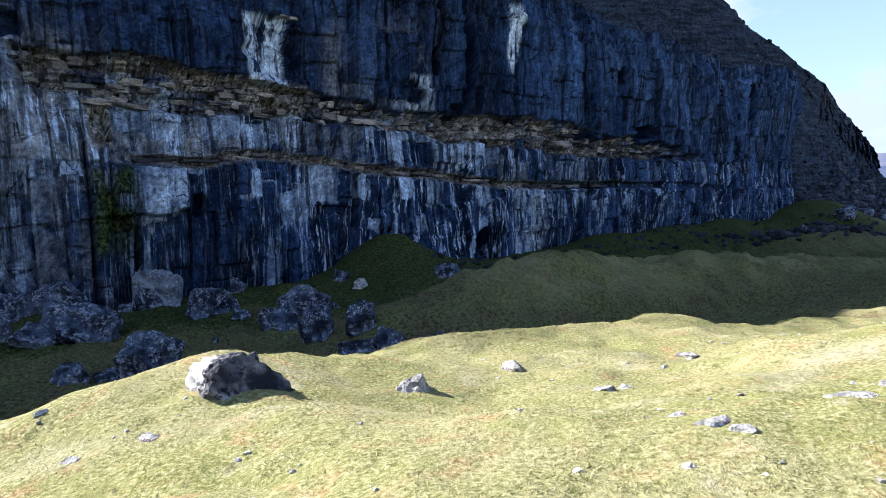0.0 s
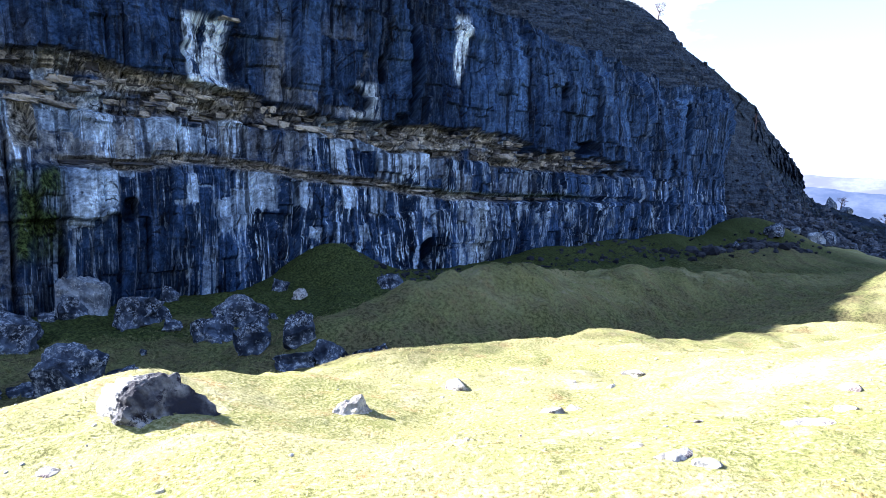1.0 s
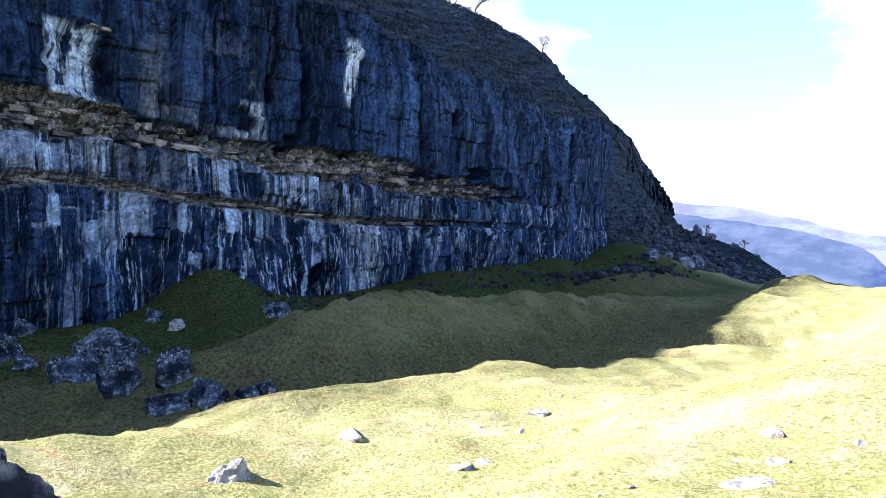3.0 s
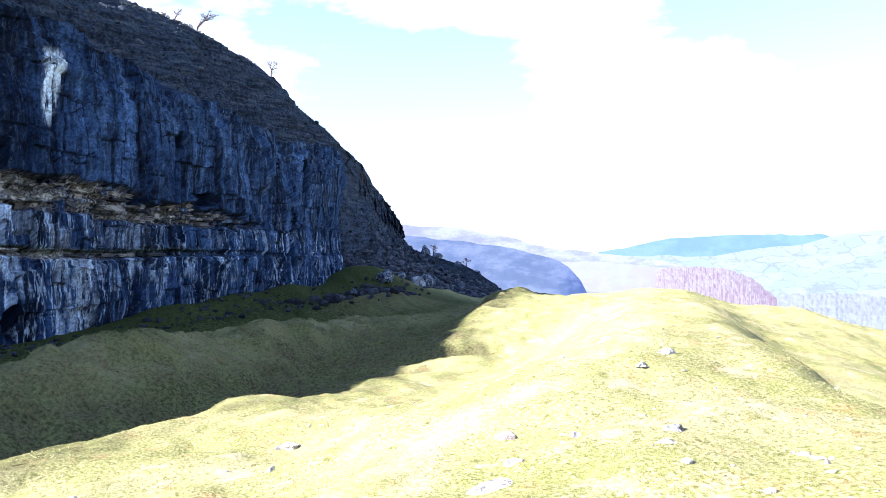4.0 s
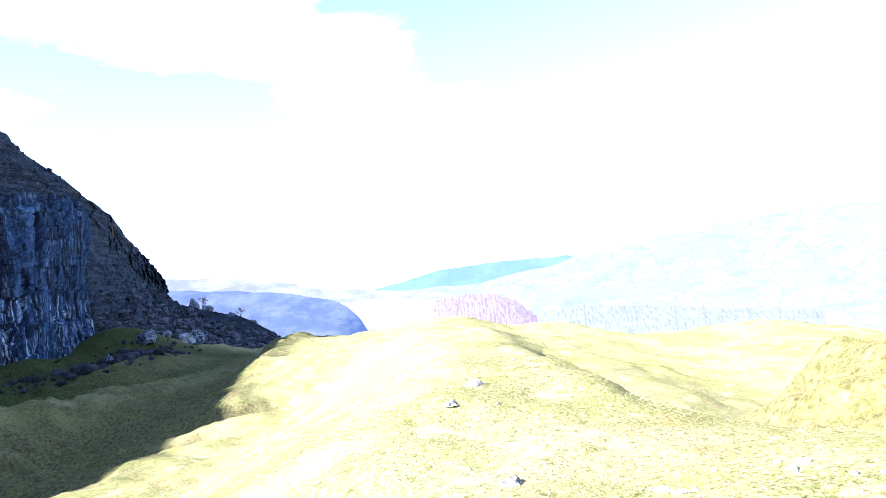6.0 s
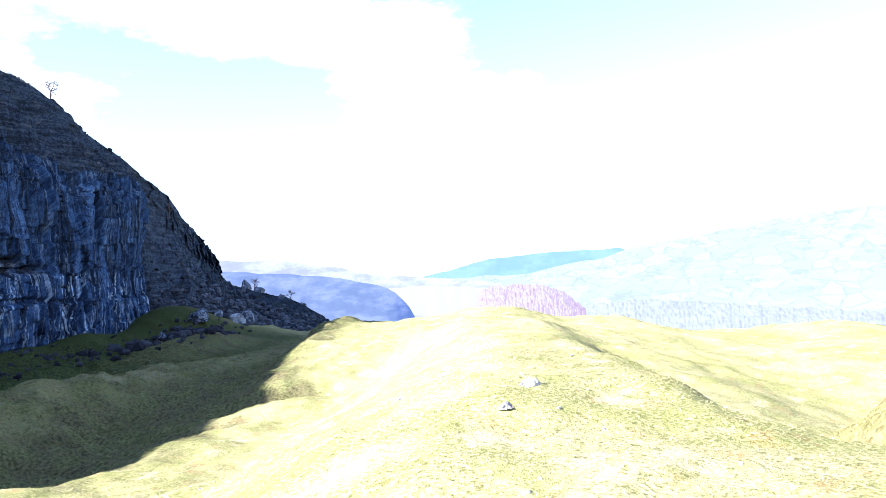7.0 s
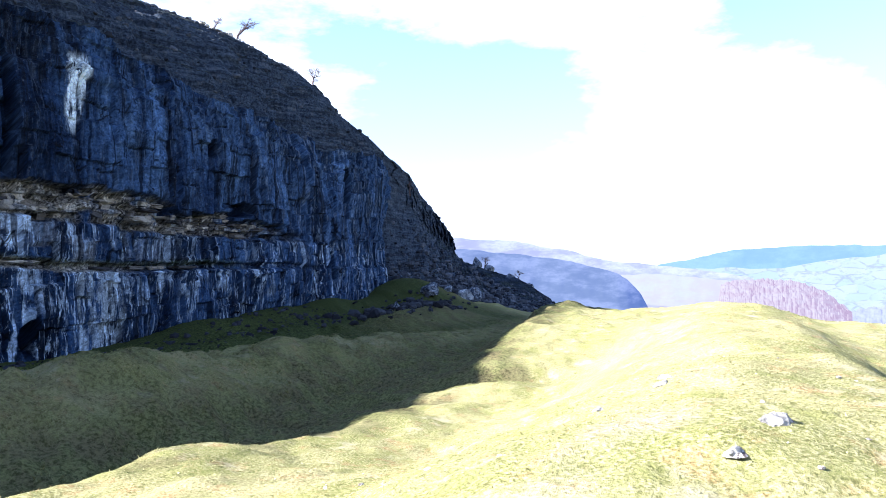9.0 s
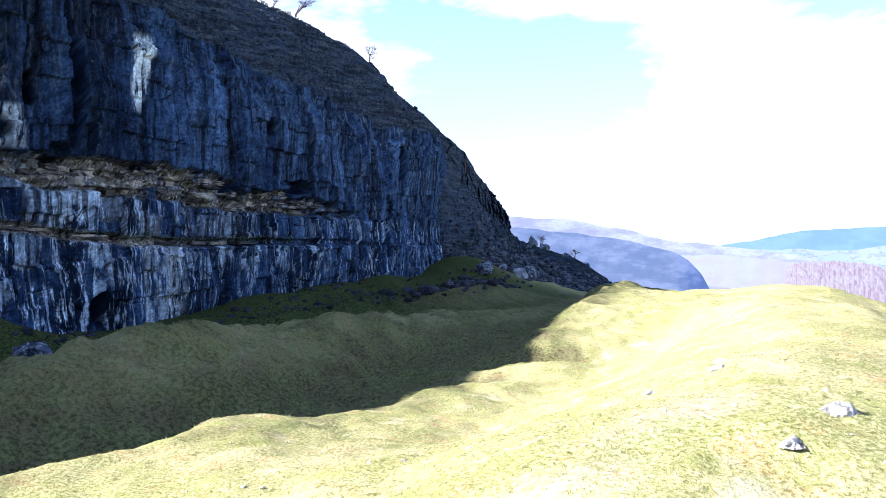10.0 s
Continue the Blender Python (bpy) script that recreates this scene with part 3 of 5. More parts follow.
def jag(s, width, seed):
    """A step for each block along a bed."""
    n = np.floor(s / width + 0.4 * noise2(s / (2.3 * width), 3, seed)).astype(np.int64)
    return lattice(n, n * 0, n * 0, seed + 1) - 0.5


def bed_a(s):
    """The roof of the thin broken beds: the foot of the upper wall."""
    return np.interp(s, *BED_A) + 0.5 * jag(s, 3.1, 38) * step(8, 16, s) + 0.3 * jag(s, 1.2, 35)


def under_a(s):
    """The foot of the thin broken beds: the head of the middle wall."""
    return np.interp(s, *UNDER_A) + 0.35 * jag(s, 1.9, 33)


def bed_b(s):
    """The ledge at the head of the lower wall."""
    return np.interp(s, *BED_B) + 0.12 * noise2(s / 4, 0, 41) + 0.2 * jag(s, 2.6, 36)


def joints(s, seed, width):
    """Irregular vertical joint cells: a level for each cell, and the distance to its edge."""
    q = s / width + 0.45 * noise2(s / width * 0.7, 0, seed)
    cell = np.floor(q)
    level = lattice(cell.astype(np.int64), np.zeros_like(cell, dtype=np.int64), np.zeros_like(cell, dtype=np.int64), seed) * 2 - 1
    return level, np.minimum(q - cell, 1 - (q - cell)) * width


def columns(s, z):
    """Upright blocks between the ledges: level, distance to the nearest joint, drop below the ledge, a random tone, storey."""
    a, b = bed_a(s), bed_b(s)
    tier = np.where(z > a, 0, np.where(z > b, 1, 2))
    level, edge, tone, drop = np.zeros_like(z), np.zeros_like(z), np.zeros_like(z), np.zeros_like(z)
    for n, (width, tall, seed, head) in enumerate(((2.6, 4.2, 63, z * 0 + TOP), (1.25, 1.9, 64, under_a(s)), (1.15, 3.4, 65, b))):
        q = (s + n * 57) / width + 0.45 * noise2((s + n * 57) / width * 0.7, 0, seed) + 0.06 * noise2(z / 1.1, s / 3, seed + 3)
        cell = np.floor(q).astype(np.int64)
        up = (z + 0.12 * noise2(s / 0.7, n, 66)) / tall + 3.7 * lattice(cell, cell * 0, cell * 0, seed + 20)
        row = np.floor(up).astype(np.int64)
        side = np.minimum(np.minimum(q - cell, 1 - (q - cell)) * width, 0.03 + np.minimum(up - row, 1 - (up - row)) * tall)
        here = tier == n
        level = np.where(here, 2 * lattice(cell, row, cell * 0, seed + 30) - 1, level)
        edge = np.where(here, side, edge)
        tone = np.where(here, lattice(cell, cell * 0, cell * 0, seed + 10) * 0.6 + 0.4 * lattice(cell, row, cell * 0, seed + 10), tone)
        drop = np.where(here, head - z, drop)
    return level, edge, drop, tone, tier


def cliff_out(s, z):
    """How far the face stands out from its line."""
    a, b = bed_a(s), bed_b(s)
    wobble = 0.10 * noise2(z / 3.2, s / 9, 50)
    out = 0.9 * fbm(s / 14, z / 18, 51, 3) + 0.35 * fbm(s / 3.5, z / 7, 52, 4)
    for seed, width, deep in ((60, 4.3, 0.42), (61, 1.9, 0.24), (62, 0.8, 0.05)):
        bed = 0 if width > 3 else np.floor((z + 0.3 * noise2(s / 3, z, seed + 5)) / (2.6 if width > 1 else 1.3)).astype(int) * 31
        level, edge = joints(s + wobble + bed, seed, width)
        out = out + deep * level - deep * 0.8 * (1 - step(0.0, 0.10, edge))
    level, edge, _, _, _ = columns(s + wobble, z)
    out = out + 0.17 * level - 0.26 * (1 - step(0.02, 0.13, edge)) * step(-0.5, 0.4, noise2(s / 1.7, z / 2.3, 67))
    out = out + 0.05 * fbm(s / 0.6, z / 0.9, 70, 3) + 0.015 * fbm(s / 0.25, z / 0.4, 74, 2)
    # thin broken beds between the walls, under the overhang
    in_a = step(under_a(s) - 0.12, under_a(s) + 0.1, z) * (1 - step(a - 0.08, a + 0.05, z))
    layer = np.floor(z / 0.33 + 0.6 * noise2(s / 4, 0, 43))
    level, edge = joints(s + layer * 13.7, 44, 1.1)
    thin = 0.45 * level + 0.25 * noise2(layer * 3.1, s / 5, 45)
    fade = step(54, 47, s)
    fade_a, fade_b = fade * step(-4.6, -3.2, s), fade * step(-0.5, 2.5, s)
    out = out + fade_a * in_a * (-0.62 + thin - 0.25 * (1 - step(0, 0.12, edge)))
    out = out + fade_a * 0.42 * step(a - 0.1, a + 0.1, z) * (1 - 0.5 * step(a + 2, 13.0, z))
    # ledge at the head of the lower wall
    in_b = bump(z, b + 0.25, 0.18, 0.12)
    out = out - fade_b * 0.55 * in_b + 0.25 * step(-0.5, 2.5, s) * step(b + 0.1, b - 0.1, z) + fade_b * 0.2 * noise2(s / 1.3, np.floor(z / 0.2), 46) * bump(z, b + 0.25, 0.4, 0.2)
    # buttress at the near end, and the end corner
    out = out + 2.6 * step(-2.5, -7, s) + 1.2 * bump(s, -2.0, 1.0, 1.6) * step(6, 3, z)
    out = out + 0.8 * bump(s, 1.6, 1.8, 0.15) * step(0.05, 0.25, z + 0.3 * noise2(s, 1, 47)) * step(b + 0.3, b - 0.1, z)
    return out


def top_z(s):
    return np.interp(s, [-40, 20, 29, 34, 37, 41, 47, 52, 56, 62, 71], [16.6, 16.6, 16.2, 16.0, 15.2, 14.1, 13.6, 12.8, 12.2, 12.7, 12.5]) + 0.9 * jag(s, 2.3, 31) * step(70, 66, s) + 0.5 * jag(s, 0.9, 29) * step(70, 66, s)


cs = np.arange(-34, 72.3, 0.11)
S, part_up = np.meshgrid(cs, np.linspace(0, 1, 215), indexing="ij")
Zc = -6.5 + part_up * (top_z(S) + 6.5)
D = cliff_out(S, Zc)
holes = [  # s, z, half width, half height, depth
    (-0.5, 4.7, 0.45, 1.05, 0.6), (24.3, -3.0, 0.75, 1.15, 2.2), (20.6, 9.6, 0.34, 0.9, 1.2), (39.7, 9.7, 0.38, 0.8, 1.0), (43.4, 5.2, 1.6, 0.6, 1.5), (23.1, 9.8, 0.32, 4.4, 1.0),
    (9.0, 9.4, 1.6, 2.0, 0.9), (4.05, 0.7, 0.38, 0.65, 1.0), (58.8, 8.4, 0.5, 1.9, 1.0), (18.4, 7.4, 0.9, 0.7, 0.35), (-4.2, 9.3, 0.9, 0.6, 1.0), (22.2, 6.2, 0.6, 0.7, 1.2), (55.5, -0.6, 0.5, 2.2, 0.7),
]
# shade inside the holes, painted by taking the pale tones out there
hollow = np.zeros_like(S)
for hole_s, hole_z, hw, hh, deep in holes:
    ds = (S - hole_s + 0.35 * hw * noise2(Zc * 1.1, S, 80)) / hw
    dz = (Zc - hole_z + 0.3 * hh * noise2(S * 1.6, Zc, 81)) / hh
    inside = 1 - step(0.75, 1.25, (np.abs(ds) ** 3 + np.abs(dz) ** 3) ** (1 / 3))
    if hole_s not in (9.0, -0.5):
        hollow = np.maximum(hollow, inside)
    D = D - deep * (1 - step(0.75, 1.12, (np.abs(ds) ** 3 + np.abs(dz) ** 3) ** (1 / 3)))
for n, (below, wide) in enumerate(((3.0, 2.6), (2.0, 1.7), (1.0, 1.2))):      # the brow is broken back in blocks
    cell = np.floor(S / wide + 0.5 * noise2(S / 2, n, 85)).astype(np.int64)
    at = top_z(S) - below + 1.1 * (lattice(cell, cell * 0, cell * 0, 86 + n) - 0.5)
    D = D - (0.15 + 0.35 * lattice(cell, cell * 0 + 1, cell * 0, 86 + n)) * step(at, at + 0.1, Zc)
turn_back = 10 * step(69.8, 72.2, S) ** 2
CX, CY = to_xy(S, D - turn_back)
A, U, B = bed_a(S), under_a(S), bed_b(S)
_, _, drop, tone, tier = columns(S, Zc)
pick = np.modf(tone * 3.77)[0]
# lime wash that has run down from the ledges, column by column
low_wall, mid_wall, upper = step(B + 0.1, B - 0.1, Zc), step(B, B + 0.2, Zc) * step(U + 0.1, U - 0.1, Zc), step(A, A + 0.3, Zc)
white = low_wall * (0.42 + 0.5 * bump(S, 18, 6, 4) + 0.3 * bump(S, 29.5, 2, 1.5)) + mid_wall * (0.45 + 0.35 * step(14, 9, S) + 0.2 * bump(S, 27, 6, 4)) + 0.04 * upper + 0.10 * step(40, 54, S)
white = white * (1 - 0.6 * bump(S, 4.6, 1.6, 1.0) * step(1.2, 0, Zc)) * (1 - 0.75 * bump(S, 12.8, 1.6, 0.5) * mid_wall)
white = np.clip(np.maximum(white, 0.28 * step(-2.5, -3.5, S) * step(12, 9, Zc)), 0, 1)
band_a = step(U - 0.1, U + 0.2, Zc) * step(A + 0.1, A - 0.1, Zc)
tan = np.clip(band_a * (0.62 + 0.6 * fbm(S / 2.2, Zc / 0.7, 91, 3)) * (1 - 0.6 * step(0.3, 0.7, fbm(S / 5, 0 * S, 95, 2) + 0.4)), 0, 1) * step(52, 46, S) * step(-4.6, -3.2, S)
tan = np.clip(np.maximum(tan, 0.8 * bump(Zc, B + 0.25, 0.25, 0.15) * bump(S, 16, 12, 8) * step(0, 3, S)) + 0.9 * bump(S, -0.5, 0.5, 0.1) * bump(Zc, 4.7, 1.1, 0.1) + 0.7 * bump(S, 9.0, 1.7, 0.6) * bump(Zc, 6.4, 0.7, 0.4), 0, 1)
moss = np.clip(bump(S, -0.2, 0.75, 0.5) * bump(Zc, 0.5, 1.7, 0.8) * (0.8 + 0.6 * fbm(S * 2, Zc, 92, 3)) + 0.5 * bump(S, 33, 9, 3) * bump(Zc, B + 0.5, 0.1, 0.2), 0, 1)
lime = bump(S, 8.6, 1.15, 0.35) * bump(Zc, 9.2, 1.9, 0.3) + 0.12 * step(-2.5, -3.8, S) * step(11, 8, Zc)
lime = np.maximum(lime, 0.9 * bump(S, 28.2 - 0.16 * (13.8 - Zc), 0.75 - 0.1 * (13.8 - Zc), 0.3) * bump(Zc, 11.8, 1.9, 0.8))
lime = np.clip(np.maximum(lime, 0.5 * bump(S, 19.2, 0.7, 0.4) * bump(Zc, 7.4, 1.0, 0.3)) + 0.55 * bump(S + 0.5 * noise2(Zc * 1.3, S, 96), 2.5, 0.4, 0.5) * bump(Zc + 0.6 * noise2(S * 1.5, 2, 97), 1.3, 0.6, 0.6) + 0.45 * bump(S, 29.5, 1.5, 0.5) * low_wall, 0, 1)
reach = np.where(tier == 1, 2.4, np.where(tier == 2, 4.2, 4.5)) * (0.35 + 1.0 * np.modf(tone * 7.31)[0])
wash = step(0.40, 0.50, pick) * step(reach, reach * 0.55, drop) * np.where(tier == 0, 0.0, np.where(tier == 1, 0.72, 0.8))
wash = wash * (1 - 0.42 * step(20, 27, S)) * (1 - 0.9 * bump(S, 12.8, 1.7, 0.4) * (tier == 1)) * (1 - 0.45 * step(44, 52, S)) * (1 - 0.8 * bump(S, 5.6, 2.4, 0.6) * step(1.5, 0.2, Zc) * (tier == 2))
wash = np.clip(np.where(S < -2.4, 0.4 * wash + 0.12 * step(12, 9, Zc), wash), 0, 1)
buff = np.clip(mid_wall * step(11.2, 9.8, S) * (0.55 + 0.45 * pick) + 0.45 * mid_wall * step(40, 30, S) * step(0.55, 0.7, pick) + 0.62 * step(1, -2, S) * step(11, 8, Zc) * (0.5 + 0.5 * pick) + 0.55 * upper * bump(S, 16, 3.0, 1.5) * step(13, 9, Zc) * step(0.35, 0.5, pick), 0, 1)
# paler rock along the wall from s 28 on, and in broad patches
rock_gain = np.clip(0.75 * step(28, 42, S) * (0.75 + 0.3 * fbm(S / 6, Zc / 5, 98, 3)) * np.where(tier == 0, 1.0, 0.6) + 0.35 * fbm(S / 9, Zc / 9, 99, 2), 0, 1) * (1 - hollow)
cliff = grid_mesh("cliff", CX, CY, Zc, CLIFF, smooth=False, uv=(S, Zc - 0.7 * D), zone=(white * (1 - hollow), tan, moss, lime * (1 - hollow)), blocks=(wash * (1 - hollow), buff * (1 - hollow), tone * (1 - hollow), rock_gain))
tagged(cliff, "tall limestone quarry cliff with dark runs, white streaks and broken tan beds", "cliff", kind="structure")

# ---- hillside above and beyond the cliff ----
def crest_b(s):
    return np.interp(s, [-40, 40, 47, 53, 58.7, 62, 64.8, 67.7, 71], [13, 12, 11, 9.5, 7, 5.5, 4, 1.2, 0.4])


CREST_Z = [25.0, 25.1, 25.3, 24.7, 24.5, 23.9, 22.0, 20.2, 17.4, 14.6, 12.8]


def crest_z(s):
    return np.interp(s, [-40, 0, 26, 39.7, 47, 53, 58.7, 62, 64.8, 67.7, 71], CREST_Z)


hv = np.concatenate([np.linspace(0, 1, 150), np.linspace(1.03, 4, 24)])
hs, hv = np.meshgrid(cs[::2], hv, indexing="ij")
edge_out = (D - turn_back)[::2, -1][:, None]
face = np.clip(hv, 0, 1)
past = np.clip(hv - 1, 0, None)
rise = crest_z(hs) - top_z(hs)
shoulder = np.interp(face, [0, 0.3, 0.7, 0.85, 1], [0, 0.42, 0.86, 0.94, 1.0])
keep = step(40, 47, hs)
hz = top_z(hs) + rise * ((1 - (1 - face) ** 1.3) * (1 - keep) + shoulder * keep) - 2.0 * past
ledges = lattice(np.floor(hv * 11 + noise2(hs / 5, hv * 3, 5)).astype(np.int64), np.floor(hs / 2.2 + noise2(hs / 4, hv * 4, 6)).astype(np.int64), np.zeros_like(hs, dtype=np.int64), 3) - 0.5
soft = step(0, 0.06, hv) * (1 - 0.7 * step(0.62, 0.8, hv) * step(40, 46, hs))
hz = hz + soft * (0.4 * fbm(hs / 3.2, hv * 5, 110, 4) + 0.14 * fbm(hs / 0.8, hv * 16, 112, 3) + 0.25 * ledges * step(1.2, 0.9, hv)) * np.clip(rise / 8, 0.08, 1) * (0.45 + 0.55 * step(20, 34, hs))
hb = edge_out * (1 - face) - (crest_b(hs) + turn_back[::2, -1][:, None]) * face - 16 * past
hb = hb + soft * (0.4 * fbm(hs / 2.5, hv * 4, 111, 3) + 0.25 * ledges) * np.clip(rise / 6, 0.2, 1)
terrace = (hz + 0.9 * noise2(hs / 6, hv * 2, 113) + 0.05 * hs) / 1.25
ledge_up = (np.floor(terrace) + step(0.62, 0.9, terrace - np.floor(terrace)) - terrace) * 1.25
craggy = np.clip(step(-0.25, 0.35, fbm(hs / 6, hv * 4, 114, 3)) + step(0.3, 0.12, hv), 0, 1) * step(0.02, 0.08, hv) * np.maximum(step(0.8, 0.62, hv), step(44, 36, hs) * step(1.1, 0.95, hv)) * np.clip(rise / 6, 0.1, 1)
hz = hz + 0.75 * craggy * ledge_up
HX, HY = to_xy(hs, hb)
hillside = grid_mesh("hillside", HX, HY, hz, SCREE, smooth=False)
tagged(hillside, "steep rubble and rough grass slope above the cliff", "hillside", kind="structure")

# the spur beyond the cliff's end: scree, and a smaller crag on top
f, v = np.meshgrid(np.linspace(-0.12, 1.4, 360), np.linspace(0, 1, 150), indexing="ij")
bend = [-0.12, 0.0, 0.30, 0.70, 0.93, 1.05, 1.20, 1.40]
crest_x, crest_y = np.interp(f, bend, [33, 40.5, 54.7, 74.3, 85.6, 84, 80, 73]), np.interp(f, bend, [79, 80, 96, 120, 133.8, 120, 104, 86])
foot_x, foot_y = np.interp(f, bend, [35, 39.8, 47, 57, 63, 66, 68, 69]), np.interp(f, bend, [76.5, 74, 70, 71, 75, 77, 78, 79])
crag = np.interp(f, [-0.12, 0, 0.23, 0.32, 0.73, 0.86, 0.93, 1.05, 1.2, 1.4], [15.5, 14.2, 12.8, 10.6, 6.0, 3.6, -1.0, -3.0, -4.2, -6.8])
foot = -6.5 - 1.0 * np.clip(f, 0, 2)
crag_high = np.interp(f, [-0.12, 0.2, 0.86, 0.95], [7.0, 5.5, 4.6, 0.2])
break_at = np.clip(1 - crag_high / (crag - foot), 0.2, 0.99)
away = np.interp(v, [0, 0.7, 0.92, 1.0], [0, 0.93, 0.985, 1.0])
lv, edge = joints(f * 60, 120, 2.2)
rock_part = step(0.70, 0.73, v) * (1 - step(0.93, 1, v))
blockier = lattice(np.floor(f * 34 + noise2(f * 9, v * 6, 126)).astype(np.int64), np.floor(v * 26 + 2 * noise2(f * 12, v, 127)).astype(np.int64), np.zeros_like(f, dtype=np.int64), 128) - 0.5
crags = lattice(np.floor(f * 15 + 1.3 * noise2(f * 9, v * 6, 136)).astype(np.int64), np.floor(v * 12 + 1.5 * noise2(f * 14, v, 137)).astype(np.int64), np.zeros_like(f, dtype=np.int64), 138) - 0.5
away = away - rock_part * 0.022 * lv + rock_part * (0.022 * blockier + 0.045 * crags) + 0.010 * fbm(f * 26, v * 8, 121, 4)
up = np.where(v < 0.7, break_at * (v / 0.7) ** 1.15, break_at + (1 - break_at) * np.clip((v - 0.7) / 0.24, 0, 1))
spur_z = foot + (crag - foot) * up + (0.4 * fbm(f * 26, v * 14, 122, 4) + 0.3 * fbm(f * 80, v * 40, 123, 3)) * (1 - 0.75 * step(0.7, 0.95, v)) * np.clip((crag - foot) / 8, 0.2, 1)
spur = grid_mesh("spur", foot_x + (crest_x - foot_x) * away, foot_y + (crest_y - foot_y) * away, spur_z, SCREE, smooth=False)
tagged(spur, "dark scree slope below a lower crag", "hillside", kind="structure")

# ---- far hills ----
def far_hill(name, azimuths, elevations, distance, base, mat, label, rough=1.0):
    """A long hill between two bearings, its skyline given as elevations."""
    a, k = np.meshgrid(np.linspace(azimuths[0], azimuths[-1], 160), np.linspace(0, 1, 40), indexing="ij")
    sky_z = distance * np.tan(np.radians(np.interp(a, azimuths, elevations)))
    d = distance - (1 - k) * distance * 0.12
    z = base + (sky_z - base) * (k ** 0.8) + distance * 0.004 * rough * fbm(a * 0.5, k * 4, hash_of(name), 4) * (1 - k * 0.6)
    ob = grid_mesh(name, d * np.sin(np.radians(a)), d * np.cos(np.radians(a)), z, mat)
    return tagged(ob, label, "hill", kind="structure")


def hash_of(name):
    return sum(ord(q) for q in name) % 97


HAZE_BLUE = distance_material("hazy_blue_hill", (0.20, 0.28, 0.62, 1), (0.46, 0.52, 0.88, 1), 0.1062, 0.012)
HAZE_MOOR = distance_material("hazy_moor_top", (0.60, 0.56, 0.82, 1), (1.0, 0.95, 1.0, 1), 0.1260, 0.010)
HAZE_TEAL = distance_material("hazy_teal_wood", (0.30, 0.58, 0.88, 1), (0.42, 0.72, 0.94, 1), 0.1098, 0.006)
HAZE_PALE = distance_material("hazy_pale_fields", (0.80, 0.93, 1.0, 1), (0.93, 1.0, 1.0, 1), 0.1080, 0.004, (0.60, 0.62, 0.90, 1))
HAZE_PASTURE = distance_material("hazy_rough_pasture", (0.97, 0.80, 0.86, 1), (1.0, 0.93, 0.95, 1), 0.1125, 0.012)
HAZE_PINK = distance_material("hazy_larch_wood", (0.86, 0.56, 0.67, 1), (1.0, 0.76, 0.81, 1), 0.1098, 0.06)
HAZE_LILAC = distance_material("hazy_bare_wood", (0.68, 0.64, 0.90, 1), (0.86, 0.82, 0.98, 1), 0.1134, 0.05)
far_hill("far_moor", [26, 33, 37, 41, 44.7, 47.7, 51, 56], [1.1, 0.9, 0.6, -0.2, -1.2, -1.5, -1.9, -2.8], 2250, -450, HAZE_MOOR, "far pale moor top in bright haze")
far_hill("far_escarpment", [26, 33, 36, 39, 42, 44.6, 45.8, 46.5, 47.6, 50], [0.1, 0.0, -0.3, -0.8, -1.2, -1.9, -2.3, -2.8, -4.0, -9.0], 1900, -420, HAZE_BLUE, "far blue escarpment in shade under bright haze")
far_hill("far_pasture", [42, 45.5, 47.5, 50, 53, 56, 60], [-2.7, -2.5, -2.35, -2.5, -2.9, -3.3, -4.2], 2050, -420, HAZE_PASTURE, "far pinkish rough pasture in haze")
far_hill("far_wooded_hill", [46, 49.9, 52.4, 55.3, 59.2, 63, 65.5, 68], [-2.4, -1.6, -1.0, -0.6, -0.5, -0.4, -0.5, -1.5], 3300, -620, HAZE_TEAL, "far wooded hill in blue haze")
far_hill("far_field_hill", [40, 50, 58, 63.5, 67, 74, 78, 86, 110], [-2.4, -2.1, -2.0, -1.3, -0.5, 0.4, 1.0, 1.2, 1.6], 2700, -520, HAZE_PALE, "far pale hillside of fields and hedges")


def far_wood(name, azimuths, elevations, distance, deep, mat, label, seed):
    """A wood seen across the valley: crowns as many small lumps on a slope."""
    a, k = np.meshgrid(np.linspace(azimuths[0], azimuths[-1], 420), np.linspace(0, 1, 50), indexing="ij")
    top = distance * np.tan(np.radians(np.interp(a, azimuths, elevations)))
    bottom = distance * 0.9 * math.tan(radians(deep))
    d = distance * (0.9 + 0.1 * k)
    lump = np.abs(noise2(a * 3.2, k * 9, seed)) * 1.4 + np.abs(noise2(a * 7, k * 20, seed + 1)) * 0.8
    z = bottom + (top - bottom) * np.sqrt(k) + distance * 0.0022 * (lump - 1.0)
    ob = grid_mesh(name, d * np.sin(np.radians(a)), d * np.cos(np.radians(a)), z, mat)
    return tagged(ob, label, "wood", kind="stuff")


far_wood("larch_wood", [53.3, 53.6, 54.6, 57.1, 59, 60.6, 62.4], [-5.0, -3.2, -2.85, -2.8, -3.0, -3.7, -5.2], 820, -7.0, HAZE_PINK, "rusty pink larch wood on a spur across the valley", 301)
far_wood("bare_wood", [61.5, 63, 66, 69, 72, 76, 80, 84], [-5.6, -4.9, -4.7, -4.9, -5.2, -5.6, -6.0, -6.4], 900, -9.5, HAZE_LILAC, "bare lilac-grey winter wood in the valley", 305)


